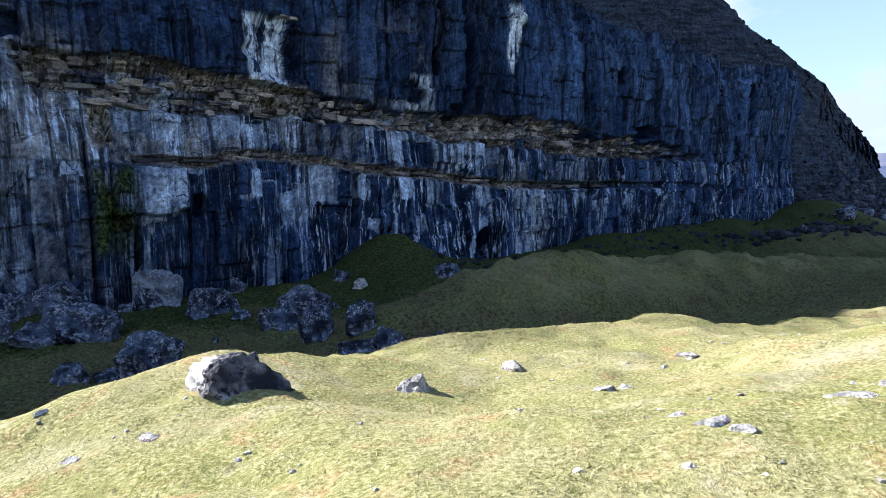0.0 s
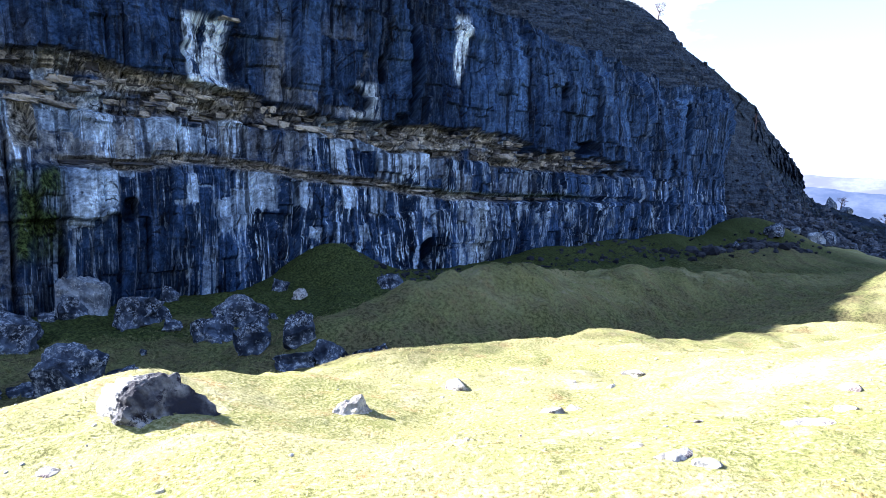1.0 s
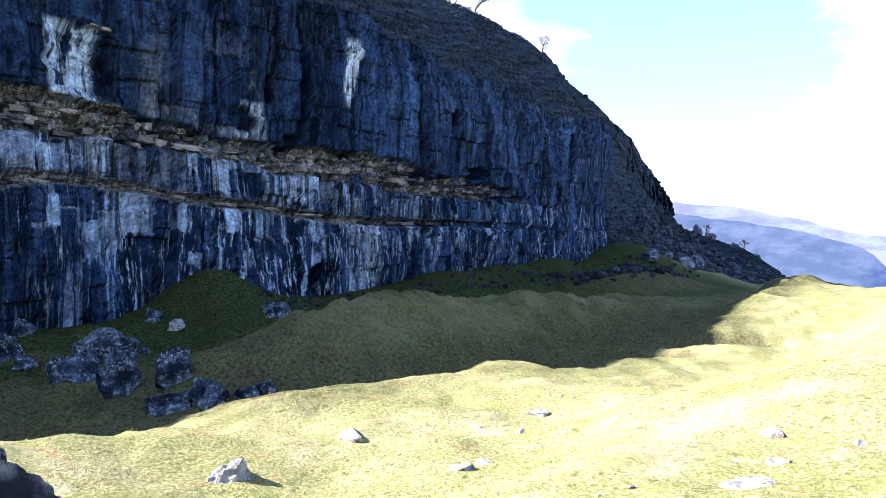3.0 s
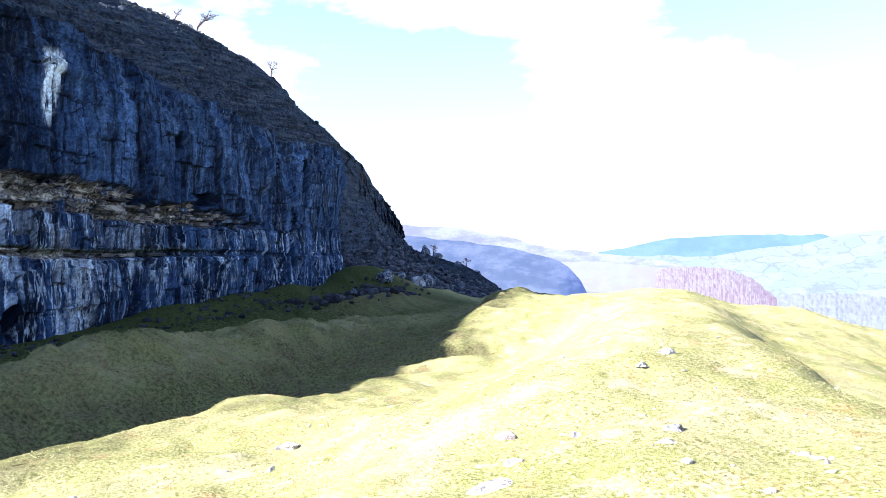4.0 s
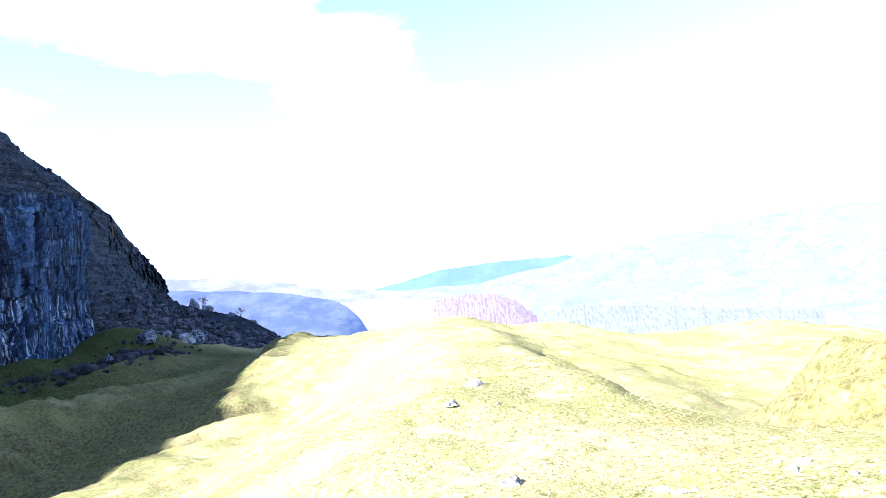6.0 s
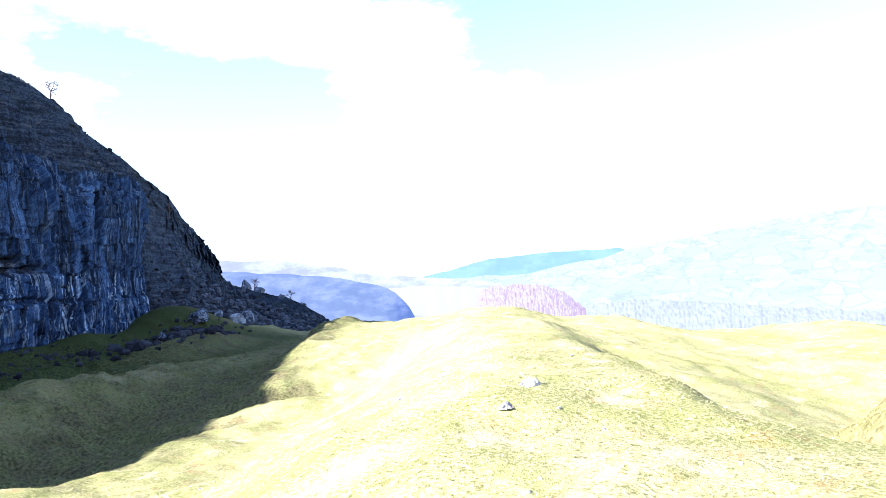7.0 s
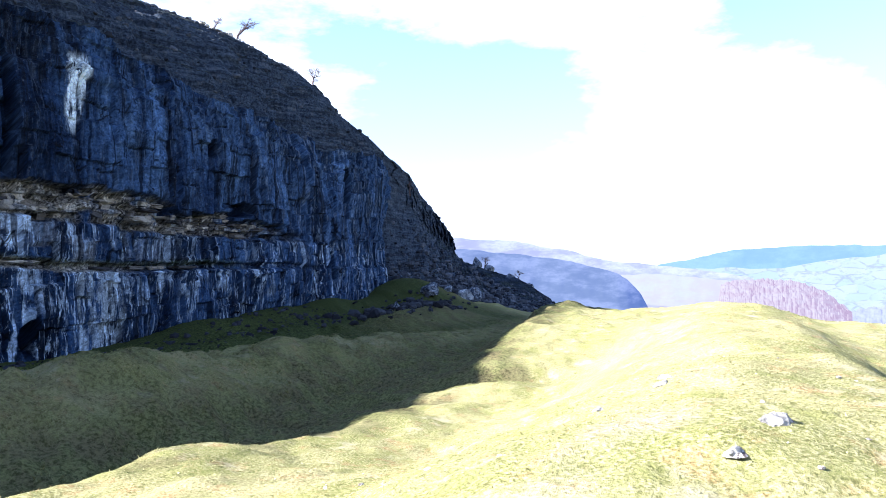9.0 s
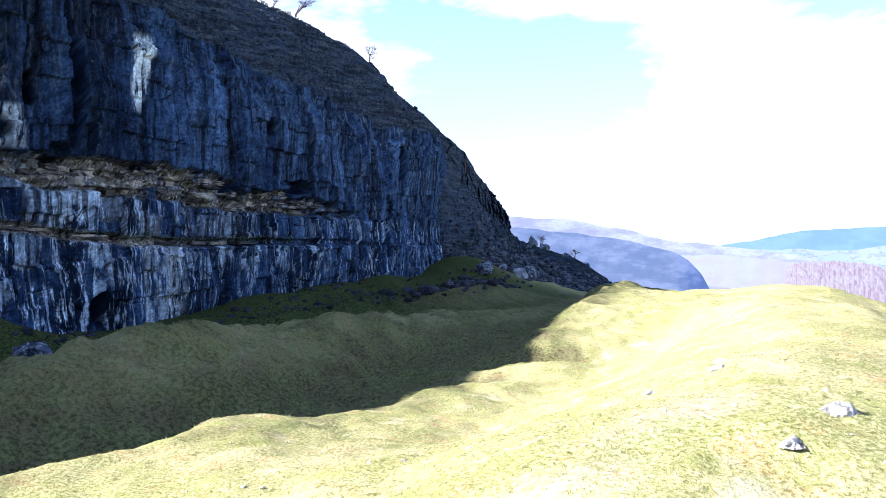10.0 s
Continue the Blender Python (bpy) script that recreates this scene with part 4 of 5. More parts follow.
# ---- boulders ----
def rock_mesh(name, seed, size, mat, detail=4, rough=0.15, cuts=9, blocky=0.0, faces=(), pit=0.0):
    """An angular block: a ball cut by planes and roughened, its base at zero."""
    rng = random.Random(seed)
    bm = bmesh.new()
    bmesh.ops.create_icosphere(bm, subdivisions=detail, radius=1.0)
    planes = []
    for _ in range(cuts):
        n = Vector((rng.gauss(0, 1), rng.gauss(0, 1), rng.gauss(0, 0.75))).normalized()
        planes.append((n, rng.uniform(0.42, 0.78)))
    if blocky:      # three pairs of joint faces
        turn = Matrix.Rotation(rng.uniform(-blocky, blocky), 3, "X") @ Matrix.Rotation(rng.uniform(-blocky, blocky), 3, "Y")
        for axis in (Vector((1, 0, 0)), Vector((0, 1, 0)), Vector((0, 0, 1))):
            planes += [(turn @ axis, rng.uniform(0.5, 0.66)), (turn @ -axis, rng.uniform(0.5, 0.66))]
    planes += [(Vector((0, 0, -1)), 0.3)] + [(Vector(n).normalized(), lim) for n, lim in faces]
    for vtx in bm.verts:
        for n, lim in planes:
            over = vtx.co.dot(n) - lim
            if over > 0:
                vtx.co -= n * over
        q = vtx.co * 1.9 + Vector((seed * 3.1, 0, 0))
        ridged = 0.5 - abs(noise.noise(q * 1.6))
        vtx.co += vtx.co.normalized() * rough * (1.1 * noise.noise(q) + 0.8 * ridged + 0.45 * noise.noise(q * 4.3) + 0.22 * noise.noise(q * 9.0)) - vtx.co.normalized() * pit * (max(0.0, noise.noise(q * 5.0)) + 0.7 * max(0.0, noise.noise(q * 13.0)))
    zs = [vtx.co.z for vtx in bm.verts]
    xs = [vtx.co.x for vtx in bm.verts]
    ys = [vtx.co.y for vtx in bm.verts]
    for vtx in bm.verts:
        vtx.co.x = (vtx.co.x - (max(xs) + min(xs)) / 2) / (max(xs) - min(xs)) * size[0]
        vtx.co.y = (vtx.co.y - (max(ys) + min(ys)) / 2) / (max(ys) - min(ys)) * size[1]
        vtx.co.z = (vtx.co.z - min(zs)) / (max(zs) - min(zs)) * size[2]
    me = bpy.data.meshes.new(name)
    bm.to_mesh(me)
    bm.free()
    me.materials.append(mat)
    return me


def boulder(x, y, size, seed, mat, label, name="boulder", turn=0.0, sunk=0.2, group="", detail=4, cuts=11, rough=0.15, blocky=0.0, faces=(), pit=0.0):
    ob = new(name, rock_mesh(name, seed, size, mat, detail, rough, cuts, blocky, faces, pit))
    ob.matrix_world = pose(x, y, height(x, y) - sunk * size[2], 0, 0, turn)
    return tagged(ob, label, "rock", group)

# ---- boulders on the quarry floor, in the cliff's shade ----
LOOKS = ("dark blue-grey limestone boulder on the grass of the quarry floor",
         "squat dark boulder sunk into shaded turf", "angular dark boulder with grey lichen spots on shaded grass")


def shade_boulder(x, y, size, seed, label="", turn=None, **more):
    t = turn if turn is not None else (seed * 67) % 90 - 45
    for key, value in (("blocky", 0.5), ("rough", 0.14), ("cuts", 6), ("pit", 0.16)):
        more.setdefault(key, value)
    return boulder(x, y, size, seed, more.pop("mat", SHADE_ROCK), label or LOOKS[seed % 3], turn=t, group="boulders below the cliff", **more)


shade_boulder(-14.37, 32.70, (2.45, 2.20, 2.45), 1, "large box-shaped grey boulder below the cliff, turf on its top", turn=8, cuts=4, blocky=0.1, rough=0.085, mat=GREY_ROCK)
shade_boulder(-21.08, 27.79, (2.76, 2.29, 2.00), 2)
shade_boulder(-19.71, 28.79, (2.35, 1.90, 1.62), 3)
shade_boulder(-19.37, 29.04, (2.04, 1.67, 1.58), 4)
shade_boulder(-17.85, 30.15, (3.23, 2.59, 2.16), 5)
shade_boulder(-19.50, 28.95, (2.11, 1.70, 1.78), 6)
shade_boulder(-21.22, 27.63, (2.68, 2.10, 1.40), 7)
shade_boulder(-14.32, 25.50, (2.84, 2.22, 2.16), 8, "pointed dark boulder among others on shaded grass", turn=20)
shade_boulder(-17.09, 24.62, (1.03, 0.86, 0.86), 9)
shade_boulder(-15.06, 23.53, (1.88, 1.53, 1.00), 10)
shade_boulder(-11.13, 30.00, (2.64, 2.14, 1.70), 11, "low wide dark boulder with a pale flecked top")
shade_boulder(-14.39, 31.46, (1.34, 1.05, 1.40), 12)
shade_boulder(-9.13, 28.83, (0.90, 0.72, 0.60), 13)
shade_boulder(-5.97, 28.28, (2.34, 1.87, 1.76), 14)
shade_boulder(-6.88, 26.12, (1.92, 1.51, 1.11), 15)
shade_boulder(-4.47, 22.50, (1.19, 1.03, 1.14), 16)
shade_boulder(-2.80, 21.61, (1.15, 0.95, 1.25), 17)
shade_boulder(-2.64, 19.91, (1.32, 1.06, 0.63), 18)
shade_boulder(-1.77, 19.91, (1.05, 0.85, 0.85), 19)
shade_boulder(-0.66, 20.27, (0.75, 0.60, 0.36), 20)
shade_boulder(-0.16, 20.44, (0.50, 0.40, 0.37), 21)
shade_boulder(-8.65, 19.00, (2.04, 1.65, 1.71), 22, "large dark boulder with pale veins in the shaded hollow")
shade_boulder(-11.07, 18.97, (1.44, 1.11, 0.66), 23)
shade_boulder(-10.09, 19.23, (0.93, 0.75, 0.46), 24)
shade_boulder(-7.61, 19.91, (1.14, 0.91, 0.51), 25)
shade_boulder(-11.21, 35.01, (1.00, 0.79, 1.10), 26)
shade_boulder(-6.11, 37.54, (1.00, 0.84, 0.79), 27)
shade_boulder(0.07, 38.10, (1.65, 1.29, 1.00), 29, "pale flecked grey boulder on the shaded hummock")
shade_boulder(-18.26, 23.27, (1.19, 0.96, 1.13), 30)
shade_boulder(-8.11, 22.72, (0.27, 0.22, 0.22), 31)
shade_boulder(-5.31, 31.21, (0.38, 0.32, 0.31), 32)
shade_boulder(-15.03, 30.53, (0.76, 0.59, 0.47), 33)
boulder(-4.73, 35.72, (0.91, 0.76, 0.56), 28, PALE_ROCK, "pale limestone block at the foot of the talus", turn=15, group="boulders below the cliff")

# ---- stones on the sunlit ridge ----
PALE_LOOKS = ("small pale limestone lying in sunlit turf", "white weathered limestone half buried in short grass", "pale stone poking out of straw coloured turf")


def pale_stone(x, y, size, seed, label="", **more):
    more.setdefault("turn", (seed * 53) % 120 - 60)
    more.setdefault("sunk", 0.55)
    more.setdefault("detail", 3)
    size = (size[0] * 0.88, size[1] * 0.88, size[2] * 0.66)
    return boulder(x, y, size, seed, PALE_ROCK, label or PALE_LOOKS[seed % 3], name=more.pop("name", "stone"), group="stones on the ridge", **more)


boulder(-2.03, 6.23, (1.06, 0.74, 0.47), 437, BROW_ROCK, "large pitted pale limestone boulder on the sunlit grass brow", turn=-8, sunk=0.37, detail=5, cuts=6, rough=0.13, blocky=0.2, pit=0.09,
        faces=(((-0.8, -0.55, 0.2), 0.48), ((0.74, -0.3, 0.6), 0.16), ((-0.3, -0.5, 0.8), 0.4), ((0, 0, -1), 0.15), ((0.3, -0.95, 0.05), 0.44), ((-0.1, 0, 1), 0.46)))
pale_stone(-0.27, 7.52, (0.60, 0.48, 0.50), 135, "white pointed limestone boulder in sunlit turf", name="boulder", detail=4, sunk=0.4)
pale_stone(1.08, 8.96, (0.43, 0.34, 0.31), 136)
pale_stone(3.80, 9.75, (0.44, 0.35, 0.22), 137)
pale_stone(2.97, 8.32, (0.19, 0.15, 0.12), 138)
pale_stone(1.76, 4.28, (0.16, 0.13, 0.13), 139)
pale_stone(1.85, 3.86, (0.30, 0.22, 0.12), 140)
pale_stone(1.97, 3.71, (0.24, 0.18, 0.15), 141)
pale_stone(3.22, 4.65, (0.51, 0.39, 0.13), 142, "flat pale limestone slab flush with the turf", sunk=0.6)
pale_stone(1.86, 6.94, (0.33, 0.28, 0.14), 143, sunk=0.4)
pale_stone(2.21, 7.29, (0.29, 0.23, 0.13), 144, sunk=0.4)
pale_stone(1.50, 3.26, (0.13, 0.10, 0.09), 145)
pale_stone(1.83, 3.10, (0.09, 0.08, 0.06), 146)
pale_stone(-2.92, 4.90, (0.23, 0.18, 0.09), 147)
pale_stone(-2.41, 5.14, (0.22, 0.16, 0.10), 148)
pale_stone(-3.75, 5.85, (0.17, 0.13, 0.11), 149)
pale_stone(4.42, 4.93, (0.17, 0.14, 0.15), 150)
pale_stone(5.03, 4.39, (0.24, 0.19, 0.10), 151, sunk=0.35)
pale_stone(4.63, 4.18, (0.21, 0.16, 0.09), 152)
pale_stone(7.69, 6.36, (0.40, 0.32, 0.23), 153, "pale pitted limestone boulder on the ridge", name="boulder", detail=4)
pale_stone(4.33, 5.75, (0.25, 0.20, 0.10), 154, sunk=0.35)
pale_stone(3.75, 4.99, (0.20, 0.15, 0.09), 155)
pale_stone(5.71, 2.74, (0.15, 0.12, 0.12), 156)
pale_stone(5.84, 2.70, (0.15, 0.12, 0.09), 157)
pale_stone(5.73, 2.26, (0.11, 0.09, 0.08), 158)
pale_stone(4.22, 3.14, (0.13, 0.10, 0.09), 159)
pale_stone(4.31, 3.78, (0.14, 0.11, 0.10), 160)
pale_stone(5.33, 3.43, (0.15, 0.12, 0.08), 161)
pale_stone(4.82, 2.46, (0.15, 0.11, 0.08), 162)
pale_stone(4.44, 2.72, (0.12, 0.09, 0.07), 163)
pale_stone(6.86, 6.11, (0.24, 0.18, 0.08), 164, "low flat pale stone in the turf", sunk=0.3)
pale_stone(8.21, 8.73, (0.20, 0.16, 0.11), 165)
pale_stone(4.80, 3.01, (0.12, 0.09, 0.07), 166)
pale_stone(4.50, 1.72, (0.54, 0.44, 0.23), 167, "broad pale limestone outcrop in the turf", name="boulder", detail=4)
pale_stone(5.03, 1.74, (0.15, 0.13, 0.19), 168)
pale_stone(4.81, 2.36, (0.13, 0.10, 0.08), 169)
pale_stone(5.29, 3.32, (0.13, 0.10, 0.08), 170)
pale_stone(4.30, 3.76, (0.13, 0.10, 0.08), 171)
pale_stone(9.69, 9.09, (0.26, 0.20, 0.14), 173)
pale_stone(9.39, 8.89, (0.28, 0.22, 0.17), 175)
pale_stone(7.26, 2.24, (0.19, 0.15, 0.17), 176)
pale_stone(8.60, 1.30, (0.22, 0.17, 0.12), 177)


# ---- loose stone: scree, rubble ----
def stones(name, spots, mat, label, seed):
    """One mesh of many small angular stones; spots: x, y, z, size."""
    rng = np.random.default_rng(seed)
    base = np.array([(x, y, z) for x in (-1, 1) for y in (-1, 1) for z in (-1, 1)], float)
    cap = np.array([(0, 0, 1.35), (0, 0, -1.2)])
    shape = np.vstack([base * 0.62, cap * 0.6, [(0.95, 0, 0), (-0.95, 0, 0), (0, 0.95, 0), (0, -0.95, 0)]])
    tris = []
    quads = [((4, 5, 7, 6), 10), ((0, 2, 3, 1), 11), ((2, 6, 7, 3), 12), ((0, 1, 5, 4), 13), ((1, 3, 7, 5), 8), ((0, 4, 6, 2), 9)]
    for ring, tip in quads:
        tris += [(ring[n], ring[(n + 1) % 4], tip) for n in range(4)]
    tris = np.array(tris)
    verts, faces = [], []
    for n, (x, y, z, size) in enumerate(spots):
        q = shape * (1 + rng.uniform(-0.28, 0.28, shape.shape)) * size * rng.uniform(0.55, 1.2, 3) * (1, 1, 0.75)
        a, b = rng.uniform(0, 6.28), rng.uniform(-0.5, 0.5)
        turn = np.array([[math.cos(a), -math.sin(a), 0], [math.sin(a), math.cos(a), 0], [0, 0, 1]]) @ np.array([[1, 0, 0], [0, math.cos(b), -math.sin(b)], [0, math.sin(b), math.cos(b)]])
        verts.append(q @ turn.T + (x, y, z))
        faces.append(tris + n * len(shape))
    me = bpy.data.meshes.new(name)
    me.from_pydata(np.vstack(verts).tolist(), [], np.vstack(faces).tolist())
    me.materials.append(mat)
    return tagged(new(name, me), label, "stones", kind="stuff")


def stone_material(name, dark, light):
    m, nodes, links, bsdf = material(name)
    p = nodes.new("ShaderNodeNewGeometry")
    fine = noise_at(nodes, links, p.outputs["Position"], 5, 5, 0.7)
    c = mixed(nodes, links, p.outputs["Random Per Island"], dark, light)
    c = mixed(nodes, links, ramp(nodes, links, fine, 0.35, 0.6), mixed(nodes, links, 0.5, c, (0.01, 0.01, 0.013, 1)), c)
    links.new(c, bsdf.inputs["Base Color"])
    bsdf.inputs["Roughness"].default_value = 0.9
    bsdf.inputs["Specular IOR Level"].default_value = 0.05
    bumped(nodes, links, bsdf, fine, 0.7, 0.05)
    return m


RUBBLE = stone_material("rubble_stone", (0.012, 0.013, 0.018, 1), (0.055, 0.06, 0.075, 1))
SCREE_STONE = stone_material("scree_stone", (0.012, 0.015, 0.023, 1), (0.12, 0.135, 0.17, 1))

rng = np.random.default_rng(11)
SX, SY, SZ = (q for q in (foot_x + (crest_x - foot_x) * away, foot_y + (crest_y - foot_y) * away, spur_z))


def on_spur(x, y):
    n = np.argmin((SX - x) ** 2 + (SY - y) ** 2)
    return float(SZ.ravel()[n])


spots = []
for _ in range(4200):
    i, j = int(np.clip(rng.normal(120, 75), 6, 330)), int(np.clip(abs(rng.normal(0, 30)), 0, 95))
    big = rng.random() ** 4
    spots.append((SX[i, j], SY[i, j], max(SZ[i, j], height(SX[i, j], SY[i, j])) + 0.1, 0.13 + 0.5 * big))
stones("scree", spots, SCREE_STONE, "loose pale and dark scree blocks below the crag", 12)
spots = []
for _ in range(650):
    s, b = rng.normal(56, 4.5), rng.normal(8.5, 1.6)
    x, y = to_xy(s, b)
    spots.append((x, y, height(x, y) + 0.12, 0.15 + 0.5 * rng.random() ** 3))
stones("rubble", spots, RUBBLE, "dark rubble lying in the trench at the cliff's foot", 13)
spots = []
for _ in range(500):
    s, b = rng.uniform(16, 50), abs(rng.normal(3.5, 2.0)) + 1.2
    x, y = to_xy(s, b)
    spots.append((x, y, height(x, y) + 0.03, 0.06 + 0.28 * rng.random() ** 4))
stones("fallen_stones", spots, RUBBLE, "small fallen stones along the cliff's foot", 14)
spots = []
for _ in range(420):
    a, r = radians(rng.uniform(-100, 45)), rng.uniform(2.2, 16)
    x, y = -math.sin(a) * r + 1, math.cos(a) * r + 1
    if to_sb(x, y)[1] > 29.5:
        spots.append((x, y, height(x, y), 0.008 + 0.03 * rng.random() ** 3))
stones("pebbles", spots, PALE_ROCK, "tiny pale limestone chips in the turf", 15)

spots = []
for _ in range(1300):
    i, j = rng.integers(int((20 + 34) / 0.22), hs.shape[0] - 4), int(rng.integers(2, 149))
    spots.append((HX[i, j], HY[i, j], hz[i, j] + 0.02, (0.05 + 0.28 * rng.random() ** 6) * min(1.0, max(0.3, float(rise[i, j]) / 7))))
for _ in range(45):
    s = rng.uniform(40, 68)
    i = int((s + 34) / 0.22)
    spots.append((HX[i, 148], HY[i, 148], hz[i, 148] - 0.05, 0.12 + 0.3 * rng.random() ** 3))
pale_spots = []
for _ in range(150):      # pale stones added for the sunlit strips near the brow, raised to meet the sun
    s = rng.choice((rng.uniform(49.5, 55.5), rng.uniform(58.3, 60.6)))
    i, j = int((s + 34) / 0.22), int(rng.integers(141, 149))
    pale_spots.append((HX[i, j], HY[i, j], hz[i, j] + 0.12, 0.12 + 0.22 * rng.random() ** 2))
stones("brow_stones", pale_spots, PALE_ROCK, "pale stones added near the brow for its sunlit strips", 17)
stones("slope_rubble", spots, SCREE_STONE, "loose stones strewn over the slope above the cliff", 16)

# large blocks at the foot of the scree
for x, y, size, seed, label in (
        (46.5, 70.5, (2.2, 1.8, 1.5), 201, "pale square-cut block at the foot of the scree"), (48.6, 71.3, (2.4, 1.9, 1.9), 202, "dark block at the foot of the scree"),
        (44.3, 70.4, (1.3, 1.0, 0.8), 203, "pale block at the foot of the scree"), (50.4, 72.3, (1.5, 1.3, 1.2), 204, "dark block at the foot of the scree"),
        (39.5, 66.5, (2.6, 2.0, 1.5), 205, "rounded grey boulder on the green talus"), (33.4, 62.0, (1.9, 1.6, 1.9), 206, "dark boulder standing beside the rubble trench")):
    boulder(x, y, size, seed, GREY_ROCK if "pale" in label else SHADE_ROCK, label, turn=seed * 31 % 90, group="blocks below the scree", cuts=7)
for x, y, size, seed in ((83.5, 122.5, (3.6, 2.8, 2.9), 211), (83.2, 117.5, (2.3, 2.0, 1.9), 212), (80.5, 106.5, (2.0, 1.7, 1.4), 213), (77.5, 97.0, (2.0, 1.5, 1.1), 214)):
    ob = boulder(x, y, size, seed, SHADE_ROCK, "dark crag block on the skyline of the scree", turn=seed * 17 % 90, group="skyline blocks")
    ob.location.z = on_spur(x, y) - 0.8
for x, y, size, seed in ((46.5, 49.6, (1.4, 1.1, 1.2), 221), (47.6, 50.0, (1.0, 0.9, 0.8), 222), (45.2, 49.3, (0.9, 0.7, 0.5), 223), (50.6, 48.6, (0.9, 0.8, 0.9), 224)):
    boulder(x, y, size, seed, PALE_ROCK, "pale limestone block on the far end of the ridge", turn=seed * 23 % 90, group="blocks on the ridge end")


# ---- ledges of the broken beds: slabs that stand out of the cliff ----
def slab_mesh(name, seed, mat):
    rng = random.Random(seed)
    bm = bmesh.new()
    bmesh.ops.create_cube(bm, size=1.0)
    bmesh.ops.subdivide_edges(bm, edges=bm.edges[:], cuts=2, use_grid_fill=True)
    for vtx in bm.verts:
        thin = 1 - 0.5 * abs(vtx.co.x) * rng.uniform(0.4, 1.2)
        vtx.co = Vector((vtx.co.x, vtx.co.y, vtx.co.z * thin)) + Vector((rng.uniform(-0.13, 0.13), rng.uniform(-0.13, 0.13), rng.uniform(-0.12, 0.12)))
    me = bpy.data.meshes.new(name)
    bm.to_mesh(me)
    bm.free()
    me.materials.append(mat)
    return me


def ledge_material():
    m, nodes, links, bsdf = material("broken_bed_stone")
    p = nodes.new("ShaderNodeNewGeometry").outputs["Position"]
    fine, mid = noise_at(nodes, links, p, 7, 6, 0.7), noise_at(nodes, links, p, 1.4, 4, 0.6)
    one = nodes.new("ShaderNodeObjectInfo").outputs["Random"]
    c = mixed(nodes, links, one, (0.045, 0.045, 0.052, 1), (0.46, 0.43, 0.375, 1))
    c = mixed(nodes, links, ramp(nodes, links, mid, 0.54, 0.68), c, (0.045, 0.05, 0.068, 1))
    c = mixed(nodes, links, ramp(nodes, links, fine, 0.3, 0.55), mixed(nodes, links, 0.6, c, (0.01, 0.01, 0.012, 1)), c)
    links.new(c, bsdf.inputs["Base Color"])
    bsdf.inputs["Roughness"].default_value = 0.85
    bsdf.inputs["Specular IOR Level"].default_value = 0.05
    bumped(nodes, links, bsdf, fine, 0.8, 0.06)
    return m


LEDGE = ledge_material()
SLABS = [slab_mesh("rock_slab", 400 + n, LEDGE) for n in range(10)]
rng_l = random.Random(77)
HEADING = math.degrees(math.atan2(ALONG[1], ALONG[0]))


def slab(s, z, wide, deep, tall, out=0.0):
    face_out = float(cliff_out(np.array([s]), np.array([z]))[0])
    x, y = to_xy(s, face_out - deep * 0.25 + out)
    ob = new("rock_slab", SLABS[rng_l.randrange(10)])
    ob.matrix_world = pose(x, y, z, rng_l.uniform(-6, 6), rng_l.uniform(-5, 5) + 3, HEADING + rng_l.uniform(-12, 12)) @ Matrix.Diagonal((wide, deep, tall, 1))
    ob.parent = cliff


s = -3.2
while s < 45:
    a = float(bed_a(np.array([s]))[0])
    for _ in range(rng_l.choice((1, 2, 3, 4))):
        wide, tall = rng_l.uniform(0.35, 0.9) * rng_l.choice((0.7, 1, 1, 1.8)), rng_l.uniform(0.16, 0.42) * rng_l.choice((0.7, 1, 1.5))
        slab(s + rng_l.uniform(-0.4, 0.4), a - 0.15 - max(0.5, a - float(under_a(np.array([s]))[0]) - 0.2) * rng_l.random(), wide, rng_l.uniform(0.6, 1.2), tall, rng_l.uniform(-0.1, 0.4))
    s += rng_l.uniform(0.4, 1.1)
s = 2.0
while s < 37:
    wide = rng_l.uniform(0.7, 2.2)
    if rng_l.random() < 0.75:
        slab(s, float(bed_b(np.array([s]))[0]) + rng_l.uniform(0.1, 0.4), wide, rng_l.uniform(0.5, 0.9), rng_l.uniform(0.14, 0.26), 0.2)
    s += wide * rng_l.uniform(0.9, 1.6)
# roofs of the alcoves
for s, z, wide, deep, tall in ((10.1, 11.2, 1.0, 0.9, 0.16), (-0.5, 5.85, 1.3, 0.9, 0.3)):
    slab(s, z, wide, deep, tall, 0.1)


# ---- bare thorn trees ----
def bark_material():
    m, nodes, links, bsdf = material("thorn_bark")
    fine = noise_at(nodes, links, nodes.new("ShaderNodeTexCoord").outputs["Object"], 9, 4)
    links.new(mixed(nodes, links, fine, (0.06, 0.045, 0.05, 1), (0.20, 0.15, 0.16, 1)), bsdf.inputs["Base Color"])
    bsdf.inputs["Roughness"].default_value = 0.9
    return m


BARK = bark_material()


def limb(bm, a, b, ra, rb):
    """A tapered six-sided limb."""
    way = (b - a).normalized()
    side = way.orthogonal().normalized()
    other = way.cross(side)
    rings = []
    for at, r in ((a, ra), (b, rb)):
        rings.append([bm.verts.new(at + (side * math.cos(k * math.pi / 3) + other * math.sin(k * math.pi / 3)) * r) for k in range(6)])
    for k in range(6):
        bm.faces.new((rings[0][k], rings[0][(k + 1) % 6], rings[1][(k + 1) % 6], rings[1][k]))


